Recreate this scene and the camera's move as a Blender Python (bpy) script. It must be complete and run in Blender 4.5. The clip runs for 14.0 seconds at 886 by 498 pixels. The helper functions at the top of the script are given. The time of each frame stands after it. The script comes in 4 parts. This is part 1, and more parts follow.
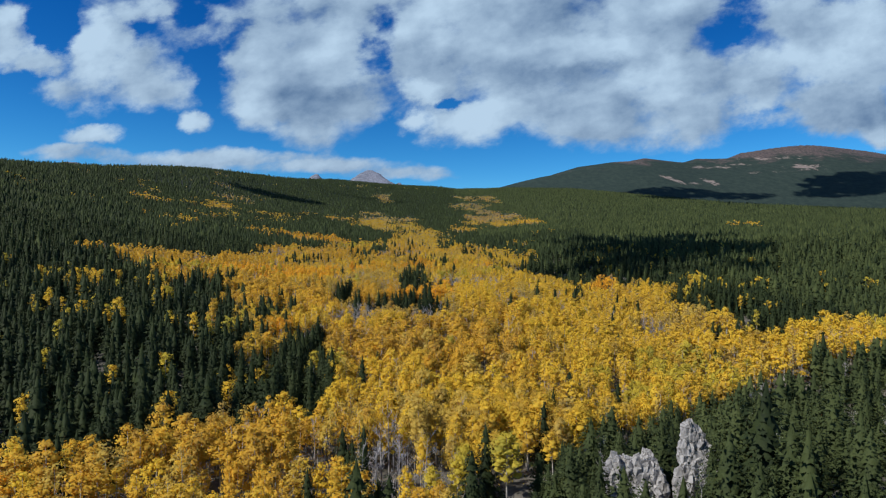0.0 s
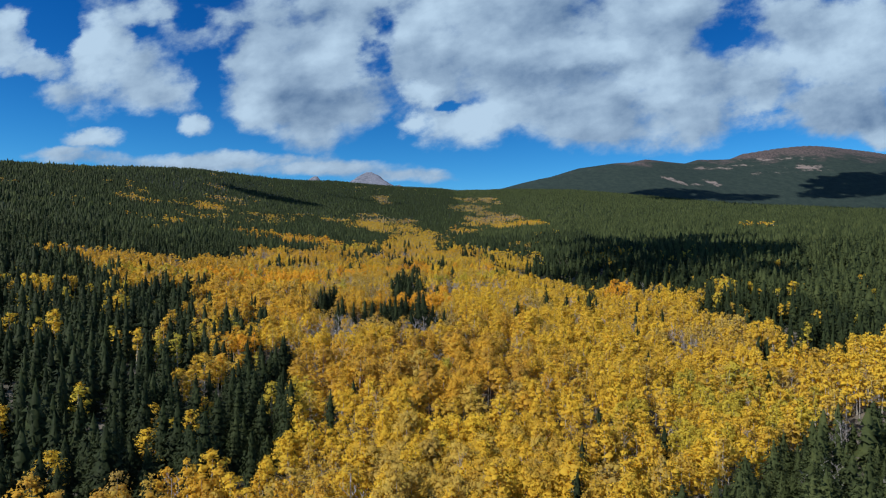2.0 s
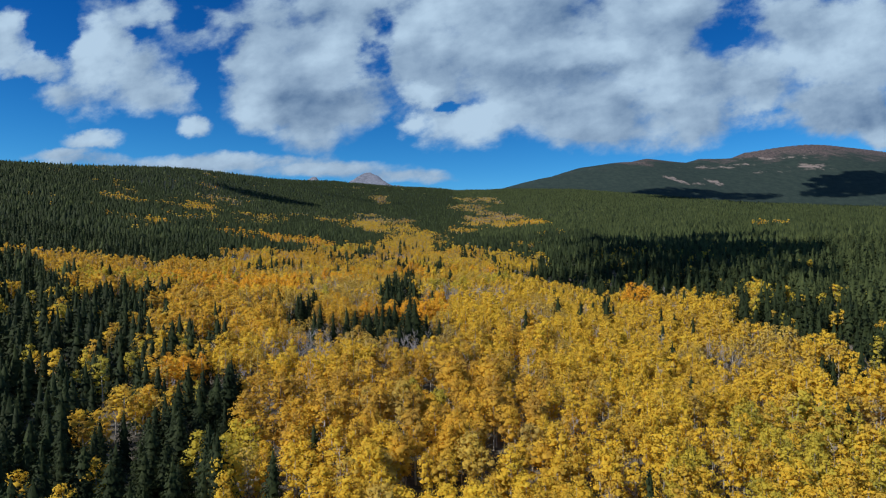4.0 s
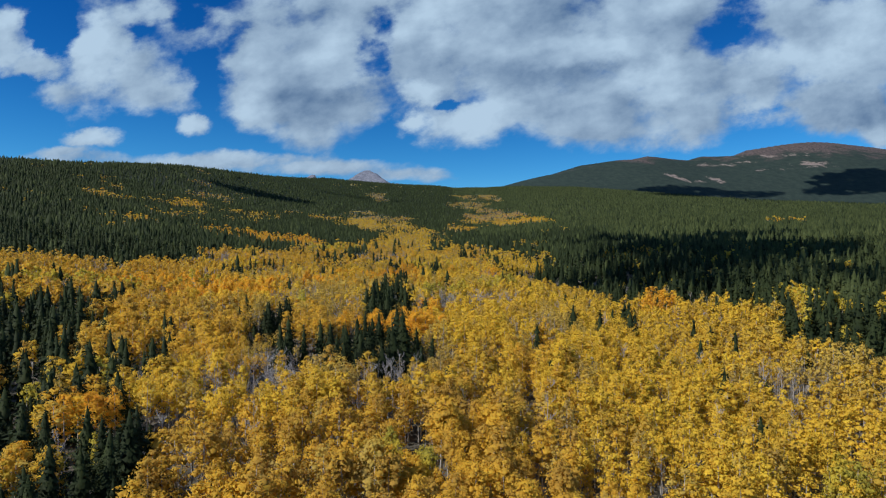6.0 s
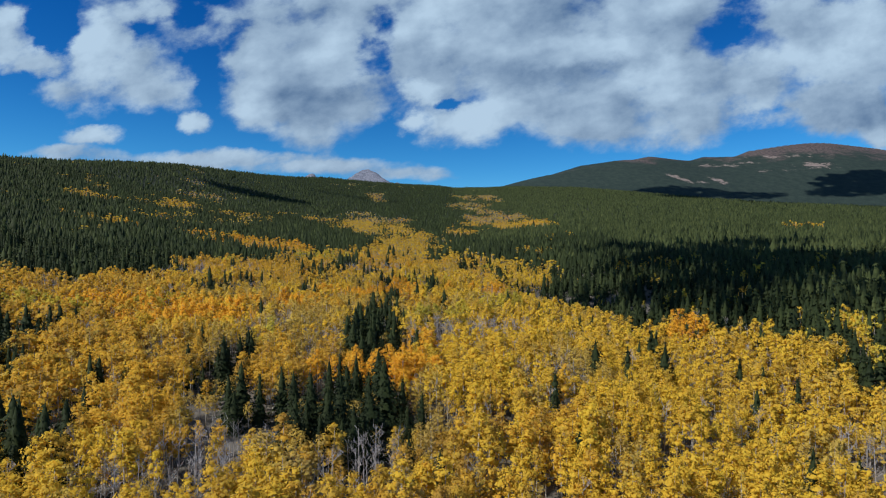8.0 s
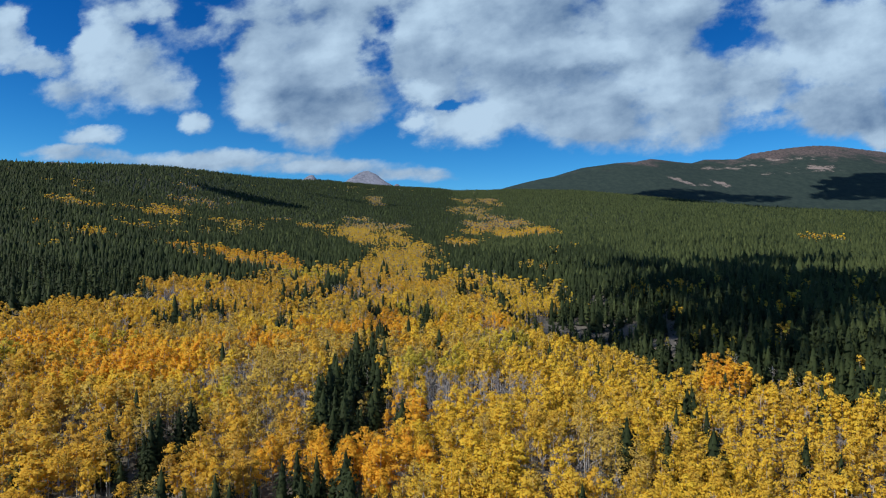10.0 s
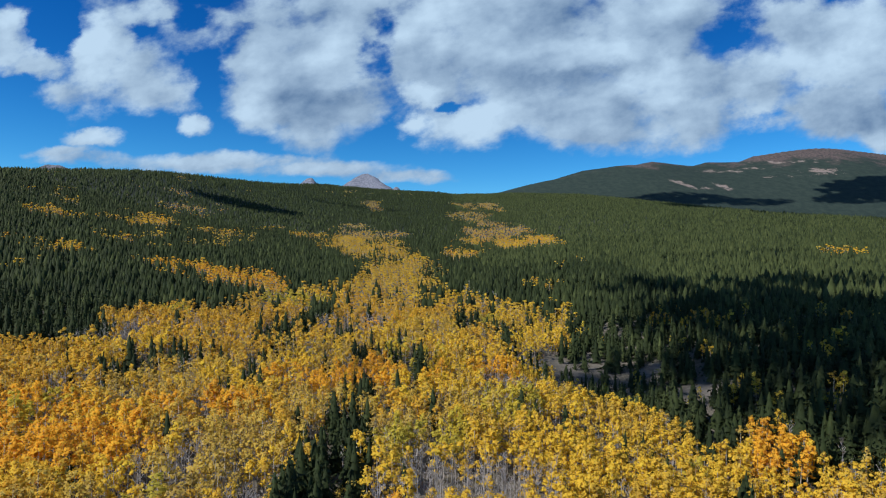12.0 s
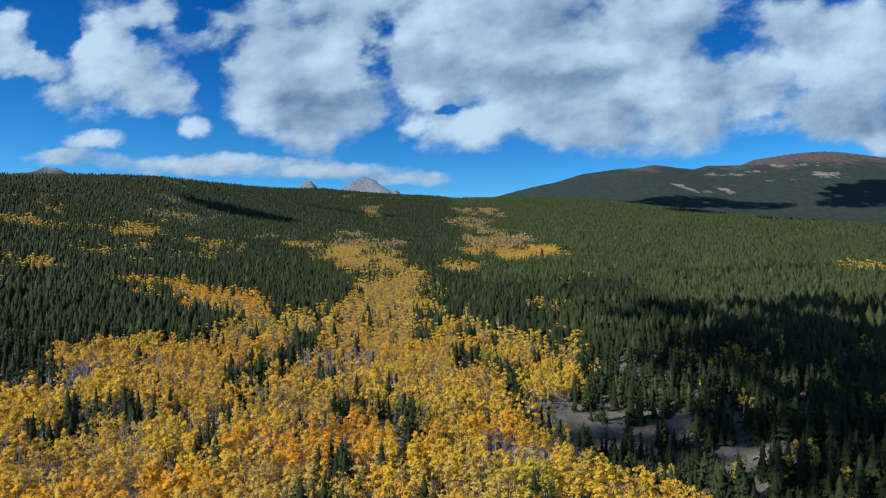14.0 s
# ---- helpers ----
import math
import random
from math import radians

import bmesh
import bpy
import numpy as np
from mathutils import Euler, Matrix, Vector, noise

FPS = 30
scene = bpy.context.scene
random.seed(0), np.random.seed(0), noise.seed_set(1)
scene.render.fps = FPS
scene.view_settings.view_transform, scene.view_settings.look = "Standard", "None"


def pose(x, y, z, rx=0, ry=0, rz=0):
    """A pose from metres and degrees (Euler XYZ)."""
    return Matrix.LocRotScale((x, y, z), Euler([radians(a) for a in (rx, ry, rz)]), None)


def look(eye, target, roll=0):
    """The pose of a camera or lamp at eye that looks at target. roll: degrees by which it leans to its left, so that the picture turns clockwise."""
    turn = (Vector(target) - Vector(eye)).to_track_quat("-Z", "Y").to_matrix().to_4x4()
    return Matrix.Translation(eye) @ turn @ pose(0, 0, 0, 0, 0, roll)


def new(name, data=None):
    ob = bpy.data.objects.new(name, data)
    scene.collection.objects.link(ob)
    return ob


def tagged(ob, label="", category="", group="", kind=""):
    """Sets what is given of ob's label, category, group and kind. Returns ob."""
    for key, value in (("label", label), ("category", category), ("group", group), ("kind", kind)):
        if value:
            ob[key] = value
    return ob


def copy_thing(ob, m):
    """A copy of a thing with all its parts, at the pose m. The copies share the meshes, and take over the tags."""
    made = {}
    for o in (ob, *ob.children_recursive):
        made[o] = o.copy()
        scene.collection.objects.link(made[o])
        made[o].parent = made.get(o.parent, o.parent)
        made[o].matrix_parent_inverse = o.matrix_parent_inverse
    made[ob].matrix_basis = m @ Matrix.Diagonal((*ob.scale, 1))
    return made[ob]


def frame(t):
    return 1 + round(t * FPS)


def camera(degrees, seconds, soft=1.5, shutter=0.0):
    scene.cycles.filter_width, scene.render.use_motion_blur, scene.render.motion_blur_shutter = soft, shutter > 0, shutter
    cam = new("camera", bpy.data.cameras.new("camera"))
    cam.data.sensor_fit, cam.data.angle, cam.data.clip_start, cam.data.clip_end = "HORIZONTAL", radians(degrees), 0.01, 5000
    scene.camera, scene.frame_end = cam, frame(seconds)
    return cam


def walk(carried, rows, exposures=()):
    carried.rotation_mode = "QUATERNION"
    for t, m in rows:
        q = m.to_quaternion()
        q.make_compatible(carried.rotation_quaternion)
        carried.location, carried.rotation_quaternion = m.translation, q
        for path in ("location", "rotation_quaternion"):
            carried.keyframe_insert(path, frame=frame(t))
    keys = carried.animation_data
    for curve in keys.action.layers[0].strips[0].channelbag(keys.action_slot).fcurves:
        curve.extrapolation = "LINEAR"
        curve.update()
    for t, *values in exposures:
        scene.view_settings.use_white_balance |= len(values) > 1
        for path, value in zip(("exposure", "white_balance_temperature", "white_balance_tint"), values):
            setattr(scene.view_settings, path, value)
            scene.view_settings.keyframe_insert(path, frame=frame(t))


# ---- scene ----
cam = camera(74.0, 14.0, soft=1.2)
SIDE = 0.838
METRES, EYE, TILT, LEAN, TURN = 200.0, 0.0, 0.0, 0.0, 0.0
ROWS = [
    (0.0, 0.0, 0.0, 0.0, 0.0, 0.0, -0.0),
    (0.5, 0.002, 0.0362, -0.0003, -0.02, 0.07, 0.02),
    (1.0, 0.0037, 0.0723, -0.0001, -0.0, 0.12, 0.06),
    (1.5, 0.0058, 0.1076, -0.0002, 0.02, 0.19, 0.13),
    (2.0, 0.0081, 0.1425, -0.0, 0.03, 0.27, 0.15),
    (2.5, 0.0099, 0.1773, -0.0, 0.02, 0.33, 0.17),
    (3.0, 0.012, 0.2121, -0.0001, 0.03, 0.38, 0.22),
    (5.5, 0.0218, 0.3856, 0.0007, -0.01, 0.2, 0.42),
    (6.0, 0.0236, 0.4204, 0.0035, -0.02, 0.15, 0.34),
    (6.5, 0.0253, 0.4552, 0.0074, -0.03, 0.13, 0.26),
    (7.0, 0.0269, 0.4899, 0.0138, -0.03, 0.09, 0.18),
    (7.5, 0.0288, 0.5245, 0.023, -0.03, 0.07, 0.13),
    (8.0, 0.0303, 0.5584, 0.0354, -0.04, 0.05, 0.08),
    (10.5, 0.0413, 0.7261, 0.1027, -0.01, 0.22, -0.08),
    (11.0, 0.0432, 0.7597, 0.1169, -0.02, 0.28, -0.07),
    (11.5, 0.0447, 0.7934, 0.1312, -0.04, 0.34, -0.09),
    (12.0, 0.0464, 0.8272, 0.1455, -0.03, 0.39, -0.06),
    (12.5, 0.0482, 0.8609, 0.1597, -0.03, 0.44, -0.07),
    (13.0, 0.0499, 0.8945, 0.1733, -0.04, 0.51, -0.06),
    (13.5, 0.0519, 0.928, 0.1872, -0.04, 0.57, -0.08),
    (14.0, 0.0535, 0.9615, 0.201, -0.04, 0.64, -0.08),
]
walk(cam, [(t, pose(0, 0, EYE, TILT, LEAN, TURN) @ pose(METRES * SIDE * x, METRES * y, METRES * SIDE * z, 90 + SIDE * pitch, roll, SIDE * yaw)) for t, x, y, z, yaw, pitch, roll in ROWS],
     [(0.0, -0.05), (1.5, -0.06), (3.0, -0.1), (5.5, -0.15), (8.0, -0.13), (10.5, -0.03), (13.0, 0.08), (14.0, 0.08)])


# ---- sky and sun ----
SUN_AZ, SUN_EL = radians(246), radians(44)  # clockwise from +y, over the horizon
SUN_WAY = Vector((math.sin(SUN_AZ) * math.cos(SUN_EL), math.cos(SUN_AZ) * math.cos(SUN_EL), math.sin(SUN_EL)))


class Nodes:
    """Short hand for writing node trees."""

    def __init__(self, tree):
        self.tree = tree
        tree.nodes.clear()

    def add(self, kind):
        return self.tree.nodes.new(kind)

    def put(self, socket, value):
        if isinstance(value, bpy.types.NodeSocket):
            self.tree.links.new(value, socket)
        elif value is not None:
            socket.default_value = value

    def math(self, op, a, b=None, c=None, clamp=False):
        node = self.add("ShaderNodeMath")
        node.operation, node.use_clamp = op, clamp
        for socket, value in zip(node.inputs, (a, b, c)):
            self.put(socket, value)
        return node.outputs[0]

    def vec(self, op, a, b=None, scale=None):
        node = self.add("ShaderNodeVectorMath")
        node.operation = op
        self.put(node.inputs[0], a)
        self.put(node.inputs[1], b)
        if scale is not None:
            self.put(node.inputs["Scale"], scale)
        return node.outputs["Value" if op in ("DOT_PRODUCT", "LENGTH") else "Vector"]

    def noise(self, vector, scale, detail=4.0, rough=0.55, out="Fac", distortion=0.0):
        node = self.add("ShaderNodeTexNoise")
        self.put(node.inputs["Vector"], vector)
        self.put(node.inputs["Scale"], scale)
        self.put(node.inputs["Detail"], detail)
        self.put(node.inputs["Roughness"], rough)
        self.put(node.inputs["Distortion"], distortion)
        return node.outputs[out]

    def ramp(self, value, lo, hi, to0=0.0, to1=1.0, smooth=True):
        node = self.add("ShaderNodeMapRange")
        node.interpolation_type = "SMOOTHSTEP" if smooth else "LINEAR"
        for socket, v in zip(node.inputs, (value, lo, hi, to0, to1)):
            self.put(socket, v)
        return node.outputs[0]

    def mix(self, fac, a, b, blend="MIX"):
        node = self.add("ShaderNodeMix")
        node.data_type, node.blend_type = "RGBA", blend
        for name, value in (("Factor_Float", fac), ("A_Color", a), ("B_Color", b)):
            socket = next(s for s in node.inputs if s.identifier == name)
            if not isinstance(value, bpy.types.NodeSocket) and name != "Factor_Float":
                value = (*value, 1.0)[:4]
            self.put(socket, value)
        return next(s for s in node.outputs if s.identifier == "Result_Color")


# Cloud masses ahead: bearing and height as tangents, half width and half height, weight.
CLOUDS_LEFT = [
    (-0.744, 0.368, 0.048, 0.043, 1.00), (-0.696, 0.324, 0.058, 0.021, 0.70), (-0.590, 0.319, 0.053, 0.072, 1.10), (-0.532, 0.300, 0.067, 0.053, 1.10), (-0.484, 0.281, 0.058, 0.034, 0.90),
    (-0.619, 0.276, 0.058, 0.029, 0.90), (-0.571, 0.372, 0.048, 0.029, 0.80), (-0.425, 0.228, 0.025, 0.021, 1.05), (-0.436, 0.291, 0.038, 0.034, 0.30), (-0.417, 0.368, 0.058, 0.043, 0.40),
    (-0.513, 0.411, 0.115, 0.024, 0.65), (-0.609, 0.406, 0.038, 0.024, 0.40), (-0.369, 0.406, 0.058, 0.019, 0.55), (-0.465, 0.358, 0.038, 0.038, 0.30),
]
CLOUDS_MIDDLE = [
    (-0.302, 0.368, 0.067, 0.077, 1.10), (-0.215, 0.329, 0.087, 0.106, 1.20), (-0.311, 0.243, 0.043, 0.038, 1.05), (-0.254, 0.281, 0.096, 0.058, 1.10), (-0.177, 0.243, 0.087, 0.034, 1.00),
    (-0.138, 0.396, 0.067, 0.034, 1.00), (-0.158, 0.291, 0.058, 0.077, 1.00), (-0.042, 0.358, 0.058, 0.077, 1.10), (0.063, 0.368, 0.144, 0.096, 1.20), (0.227, 0.368, 0.163, 0.106, 1.20),
    (0.352, 0.368, 0.125, 0.096, 1.10), (-0.042, 0.267, 0.038, 0.024, 0.95), (-0.042, 0.214, 0.034, 0.019, 0.90), (0.044, 0.219, 0.087, 0.034, 1.10), (0.111, 0.233, 0.058, 0.034, 1.00),
]
CLOUDS_RIGHT = [
    (0.208, 0.243, 0.125, 0.053, 1.10), (0.323, 0.243, 0.115, 0.053, 1.10), (0.381, 0.291, 0.115, 0.048, 1.10), (0.419, 0.223, 0.077, 0.038, 0.90), (0.525, 0.262, 0.106, 0.043, 1.00),
    (0.631, 0.319, 0.115, 0.067, 1.10), (0.717, 0.348, 0.087, 0.077, 1.10), (0.669, 0.243, 0.106, 0.043, 1.10), (0.621, 0.387, 0.115, 0.048, 1.00), (0.746, 0.223, 0.058, 0.038, 1.00),
    (0.486, 0.319, 0.077, 0.038, 0.60), (0.736, 0.190, 0.029, 0.019, 0.90),
]
LOW_BANKS = [
    (-0.590, 0.190, 0.040, 0.012, 0.85), (-0.648, 0.170, 0.077, 0.010, 0.30), (-0.542, 0.160, 0.144, 0.010, 0.45), (-0.388, 0.156, 0.154, 0.014, 1.05), (-0.215, 0.142, 0.125, 0.013, 1.00),
    (-0.090, 0.129, 0.087, 0.013, 0.80), (-0.033, 0.121, 0.058, 0.010, 0.50),
]
CLEAR_GAPS = [
    (-0.124, 0.334, 0.033, 0.023, 0.80), (-0.090, 0.368, 0.019, 0.029, 0.50), (-0.350, 0.368, 0.024, 0.024, 0.60), (0.482, 0.366, 0.038, 0.023, 0.50), (0.520, 0.408, 0.038, 0.021, 0.55),
    (0.448, 0.334, 0.038, 0.019, 0.30), (-0.662, 0.377, 0.038, 0.043, 0.90), (-0.388, 0.319, 0.034, 0.048, 0.60), (0.006, 0.252, 0.021, 0.013, 0.75), (-0.436, 0.396, 0.024, 0.024, 0.50),
    (0.573, 0.212, 0.058, 0.021, 0.50), (-0.523, 0.387, 0.019, 0.019, 0.35),
]
LIT_TOPS = [
    (-0.590, 0.329, 0.048, 0.048, 0.60), (-0.316, 0.238, 0.038, 0.034, 0.60), (-0.186, 0.334, 0.038, 0.048, 0.40), (-0.042, 0.214, 0.029, 0.017, 0.70), (0.073, 0.223, 0.077, 0.034, 0.70),
    (-0.047, 0.271, 0.034, 0.019, 0.60), (0.361, 0.286, 0.048, 0.034, 0.70), (0.294, 0.339, 0.058, 0.019, 0.45), (0.631, 0.319, 0.087, 0.038, 0.55), (0.727, 0.358, 0.058, 0.038, 0.50),
    (0.169, 0.344, 0.115, 0.017, 0.30), (-0.023, 0.387, 0.048, 0.038, 0.40), (-0.590, 0.192, 0.043, 0.012, 0.50), (-0.425, 0.228, 0.024, 0.019, 0.50), (-0.388, 0.161, 0.144, 0.010, 0.40),
    (-0.215, 0.146, 0.115, 0.010, 0.30), (0.731, 0.190, 0.024, 0.014, 0.50), (0.544, 0.252, 0.058, 0.019, 0.35), (-0.734, 0.382, 0.029, 0.029, 0.40),
]
GREY_UNDERSIDES = [
    (-0.177, 0.252, 0.106, 0.034, 1.00), (-0.244, 0.291, 0.058, 0.034, 0.40), (-0.215, 0.387, 0.048, 0.038, 0.25), (0.208, 0.406, 0.115, 0.029, 0.50), (0.083, 0.329, 0.115, 0.034, 0.45),
    (0.169, 0.300, 0.106, 0.021, 0.75), (0.265, 0.310, 0.077, 0.017, 0.50), (0.400, 0.368, 0.087, 0.034, 0.40), (0.208, 0.219, 0.106, 0.029, 0.50), (0.381, 0.209, 0.087, 0.024, 0.45),
    (0.688, 0.228, 0.087, 0.034, 0.90), (0.496, 0.291, 0.038, 0.038, 0.40), (0.592, 0.377, 0.077, 0.029, 0.40), (-0.532, 0.267, 0.067, 0.015, 0.40), (0.304, 0.233, 0.058, 0.019, 0.30),
    (-0.023, 0.319, 0.048, 0.029, 0.30),
]
world = bpy.data.worlds.new("sky")
scene.world = world
world.use_nodes = True
w = Nodes(world.node_tree)
way = w.add("ShaderNodeTexCoord").outputs["Generated"]
split = w.add("ShaderNodeSeparateXYZ")
w.put(split.inputs[0], way)
ahead = w.math("MAXIMUM", split.outputs["Y"], 0.05)
flat = w.add("ShaderNodeCombineXYZ")
w.put(flat.inputs[0], w.math("DIVIDE", split.outputs["X"], ahead))
w.put(flat.inputs[1], w.math("DIVIDE", split.outputs["Z"], ahead))
tilt = w.add("ShaderNodeVectorRotate")
w.put(tilt.inputs["Vector"], flat.outputs[0])
tilt.rotation_type = "Z_AXIS"
tilt.inputs["Angle"].default_value = radians(-14)
spread = w.vec("MULTIPLY", tilt.outputs[0], (0.9, 1.3, 1.0))
wisp = w.vec("SCALE", w.vec("SUBTRACT", w.noise(spread, 7.0, 9.0, 0.62, "Color"), (0.5, 0.5, 0.5)), scale=0.12)
bent = w.vec("ADD", flat.outputs[0], w.vec("SCALE", wisp, scale=w.ramp(split.outputs["Z"], 0.13, 0.24, 0.45, 1.0)))
mass = -1.0
for cx, cy, rx, ry, weight in CLOUDS_LEFT + CLOUDS_MIDDLE + CLOUDS_RIGHT + LOW_BANKS:
    off = w.vec("MULTIPLY", w.vec("SUBTRACT", bent, (cx, cy, 0)), (1 / rx, 1 / ry, 0))
    near = w.math("MULTIPLY_ADD", w.vec("DOT_PRODUCT", off, off), -0.55, weight)
    mass = w.math("SMOOTH_MAX", mass, near, 0.25)
for cx, cy, rx, ry, weight in CLEAR_GAPS:
    off = w.vec("MULTIPLY", w.vec("SUBTRACT", bent, (cx, cy, 0)), (1 / rx, 1 / ry, 0))
    mass = w.math("SUBTRACT", mass, w.math("MAXIMUM", w.math("MULTIPLY_ADD", w.vec("DOT_PRODUCT", off, off), -0.6 * weight, weight), 0.0))
high = w.math("MAXIMUM", split.outputs["Z"], 0.02)
deck = w.add("ShaderNodeCombineXYZ")
w.put(deck.inputs[0], w.math("DIVIDE", split.outputs["X"], w.math("ADD", high, 0.15)))
w.put(deck.inputs[1], w.math("DIVIDE", split.outputs["Y"], w.math("ADD", high, 0.15)))
around = w.math("MULTIPLY_ADD", w.noise(deck.outputs[0], 1.1, 6.0), 5.0, -2.45)
elsewhere = w.math("MAXIMUM", w.ramp(split.outputs["Y"], 0.62, 0.5), w.ramp(w.math("DIVIDE", split.outputs["Z"], ahead), 0.43, 0.55))
mass = w.math("ADD", w.math("MULTIPLY", mass, w.math("SUBTRACT", 1.0, elsewhere)), w.math("MULTIPLY", around, elsewhere))
grey = 0.0
for cx, cy, rx, ry, weight in GREY_UNDERSIDES:
    off = w.vec("MULTIPLY", w.vec("SUBTRACT", bent, (cx, cy, 0)), (1 / rx, 1 / ry, 0))
    grey = w.math("SMOOTH_MAX", grey, w.math("MULTIPLY_ADD", w.vec("DOT_PRODUCT", off, off), -0.5 * weight, weight), 0.2)
lit = 0.0
for cx, cy, rx, ry, weight in LIT_TOPS:
    off = w.vec("MULTIPLY", w.vec("SUBTRACT", bent, (cx, cy, 0)), (1 / rx, 1 / ry, 0))
    lit = w.math("SMOOTH_MAX", lit, w.math("MULTIPLY_ADD", w.vec("DOT_PRODUCT", off, off), -0.5 * weight, weight), 0.15)
puff = w.noise(spread, 8.0, 9.0, 0.58)
puff_lit = w.noise(w.vec("ADD", spread, (-0.022, 0.032, 0.0)), 8.0, 7.0, 0.54)
billow = w.noise(w.vec("MULTIPLY", tilt.outputs[0], (0.6, 1.6, 1.0)), 4.5, 4.0, 0.5)
thick = w.math("ADD", mass, w.math("MULTIPLY_ADD", puff, 3.6, -1.75))
cover = w.ramp(thick, -0.1, 0.85)
relief = w.math("MULTIPLY", w.math("SUBTRACT", puff, puff_lit), 1.5)
shade = w.math("ADD", w.math("MULTIPLY_ADD", lit, 0.62, relief), w.math("MULTIPLY_ADD", grey, -0.36, w.ramp(billow, 0.2, 0.8, 0.34, 0.86, False)), clamp=True)
cloud = w.mix(shade, (0.14, 0.26, 0.47), (0.66, 0.89, 1.13))
sky = w.add("ShaderNodeTexSky")
sky.sky_type, sky.sun_disc, sky.sun_elevation, sky.sun_rotation = "NISHITA", False, SUN_EL, SUN_AZ
sky.altitude, sky.air_density, sky.dust_density, sky.ozone_density = 2900.0, 1.0, 0.15, 3.0
deep = w.add("ShaderNodeHueSaturation")
deep.inputs["Saturation"].default_value = 1.38
w.put(deep.inputs["Color"], sky.outputs[0])
air = w.mix(w.ramp(split.outputs["Z"], 0.08, 0.38), (0.66, 1.04, 1.08), (0.52, 0.72, 0.96))
blue = w.mix(1.0, deep.outputs[0], air, "MULTIPLY")
clear = w.add("ShaderNodeBackground")
w.put(clear.inputs[0], blue)
clear.inputs[1].default_value = 0.12
white = w.add("ShaderNodeBackground")
w.put(white.inputs[0], cloud)
white.inputs[1].default_value = 0.75
both = w.add("ShaderNodeMixShader")
w.put(both.inputs[0], cover)
w.tree.links.new(clear.outputs[0], both.inputs[1])
w.tree.links.new(white.outputs[0], both.inputs[2])
w.tree.links.new(both.outputs[0], w.add("ShaderNodeOutputWorld").inputs[0])

sun = new("sun", bpy.data.lights.new("sun", "SUN"))
sun.data.energy, sun.data.angle, sun.data.color = 4.8, radians(0.53), (1.0, 0.965, 0.90)
sun.matrix_world = look(SUN_WAY * 100, (0, 0, 0))


# ---- materials ----
def material(name):
    m = bpy.data.materials.new(name)
    m.use_nodes = True
    return m, Nodes(m.node_tree)


def finish(n, shader, height=None, strength=0.4):
    if height is not None:
        relief_node = n.add("ShaderNodeBump")
        relief_node.inputs["Strength"].default_value = strength
        n.put(relief_node.inputs["Height"], height)
        n.put(shader.inputs["Normal"], relief_node.outputs[0])
    out = n.add("ShaderNodeOutputMaterial")
    n.tree.links.new(shader.outputs[0], out.inputs[0])


def leaf_material(name, low, mid, top, through_light, stand=0.03):
    """Foliage: tint by stand, by tree and by single leaf clump, with some light coming through."""
    m, n = material(name)
    geo = n.add("ShaderNodeNewGeometry")
    place = geo.outputs["Position"]
    wide = n.noise(place, stand, 3.0, 0.6)
    tree = n.noise(place, 0.22, 2.0, 0.5)
    tone = n.math("ADD", n.math("MULTIPLY", wide, 0.8), n.math("MULTIPLY_ADD", tree, 1.4, -0.25))
    tone = n.math("ADD", tone, n.math("MULTIPLY", geo.outputs["Random Per Island"], 0.14))
    spray = n.noise(place, 3.2, 3.0, 0.7)
    tone = n.math("ADD", tone, n.math("MULTIPLY_ADD", spray, 0.3, -0.13))
    colour = n.mix(n.ramp(tone, 0.65, 1.0), low, mid)
    colour = n.mix(n.ramp(tone, 1.0, 1.35), colour, top)
    body = n.add("ShaderNodeBsdfPrincipled")
    body.inputs["Roughness"].default_value = 0.65
    body.inputs["Specular IOR Level"].default_value = 0.08
    n.put(body.inputs["Base Color"], colour)
    glow = n.add("ShaderNodeBsdfTranslucent")
    n.put(glow.inputs["Color"], colour)
    both = n.add("ShaderNodeMixShader")
    both.inputs[0].default_value = through_light
    n.tree.links.new(body.outputs[0], both.inputs[1])
    n.tree.links.new(glow.outputs[0], both.inputs[2])
    finish(n, both)
    return m


GOLD = leaf_material("gold_aspen_leaves", (0.56, 0.365, 0.06), (0.75, 0.50, 0.055), (0.80, 0.575, 0.06), 0.38)
AMBER = leaf_material("amber_aspen_leaves", (0.50, 0.305, 0.06), (0.71, 0.435, 0.053), (0.77, 0.505, 0.058), 0.38)
ORANGE = leaf_material("orange_aspen_leaves", (0.72, 0.375, 0.048), (0.82, 0.45, 0.045), (0.85, 0.52, 0.05), 0.4)
DULL = leaf_material("fading_aspen_leaves", (0.44, 0.31, 0.09), (0.60, 0.42, 0.085), (0.68, 0.48, 0.085), 0.36)
LIME = leaf_material("green_gold_aspen_leaves", (0.42, 0.36, 0.06), (0.60, 0.465, 0.06), (0.73, 0.55, 0.065), 0.38)
SPRUCE = leaf_material("spruce_needles", (0.018, 0.027, 0.0115), (0.029, 0.041, 0.0155), (0.046, 0.060, 0.021), 0.12)
PINE = leaf_material("pine_needles", (0.040, 0.054, 0.021), (0.062, 0.080, 0.029), (0.094, 0.113, 0.040), 0.22)


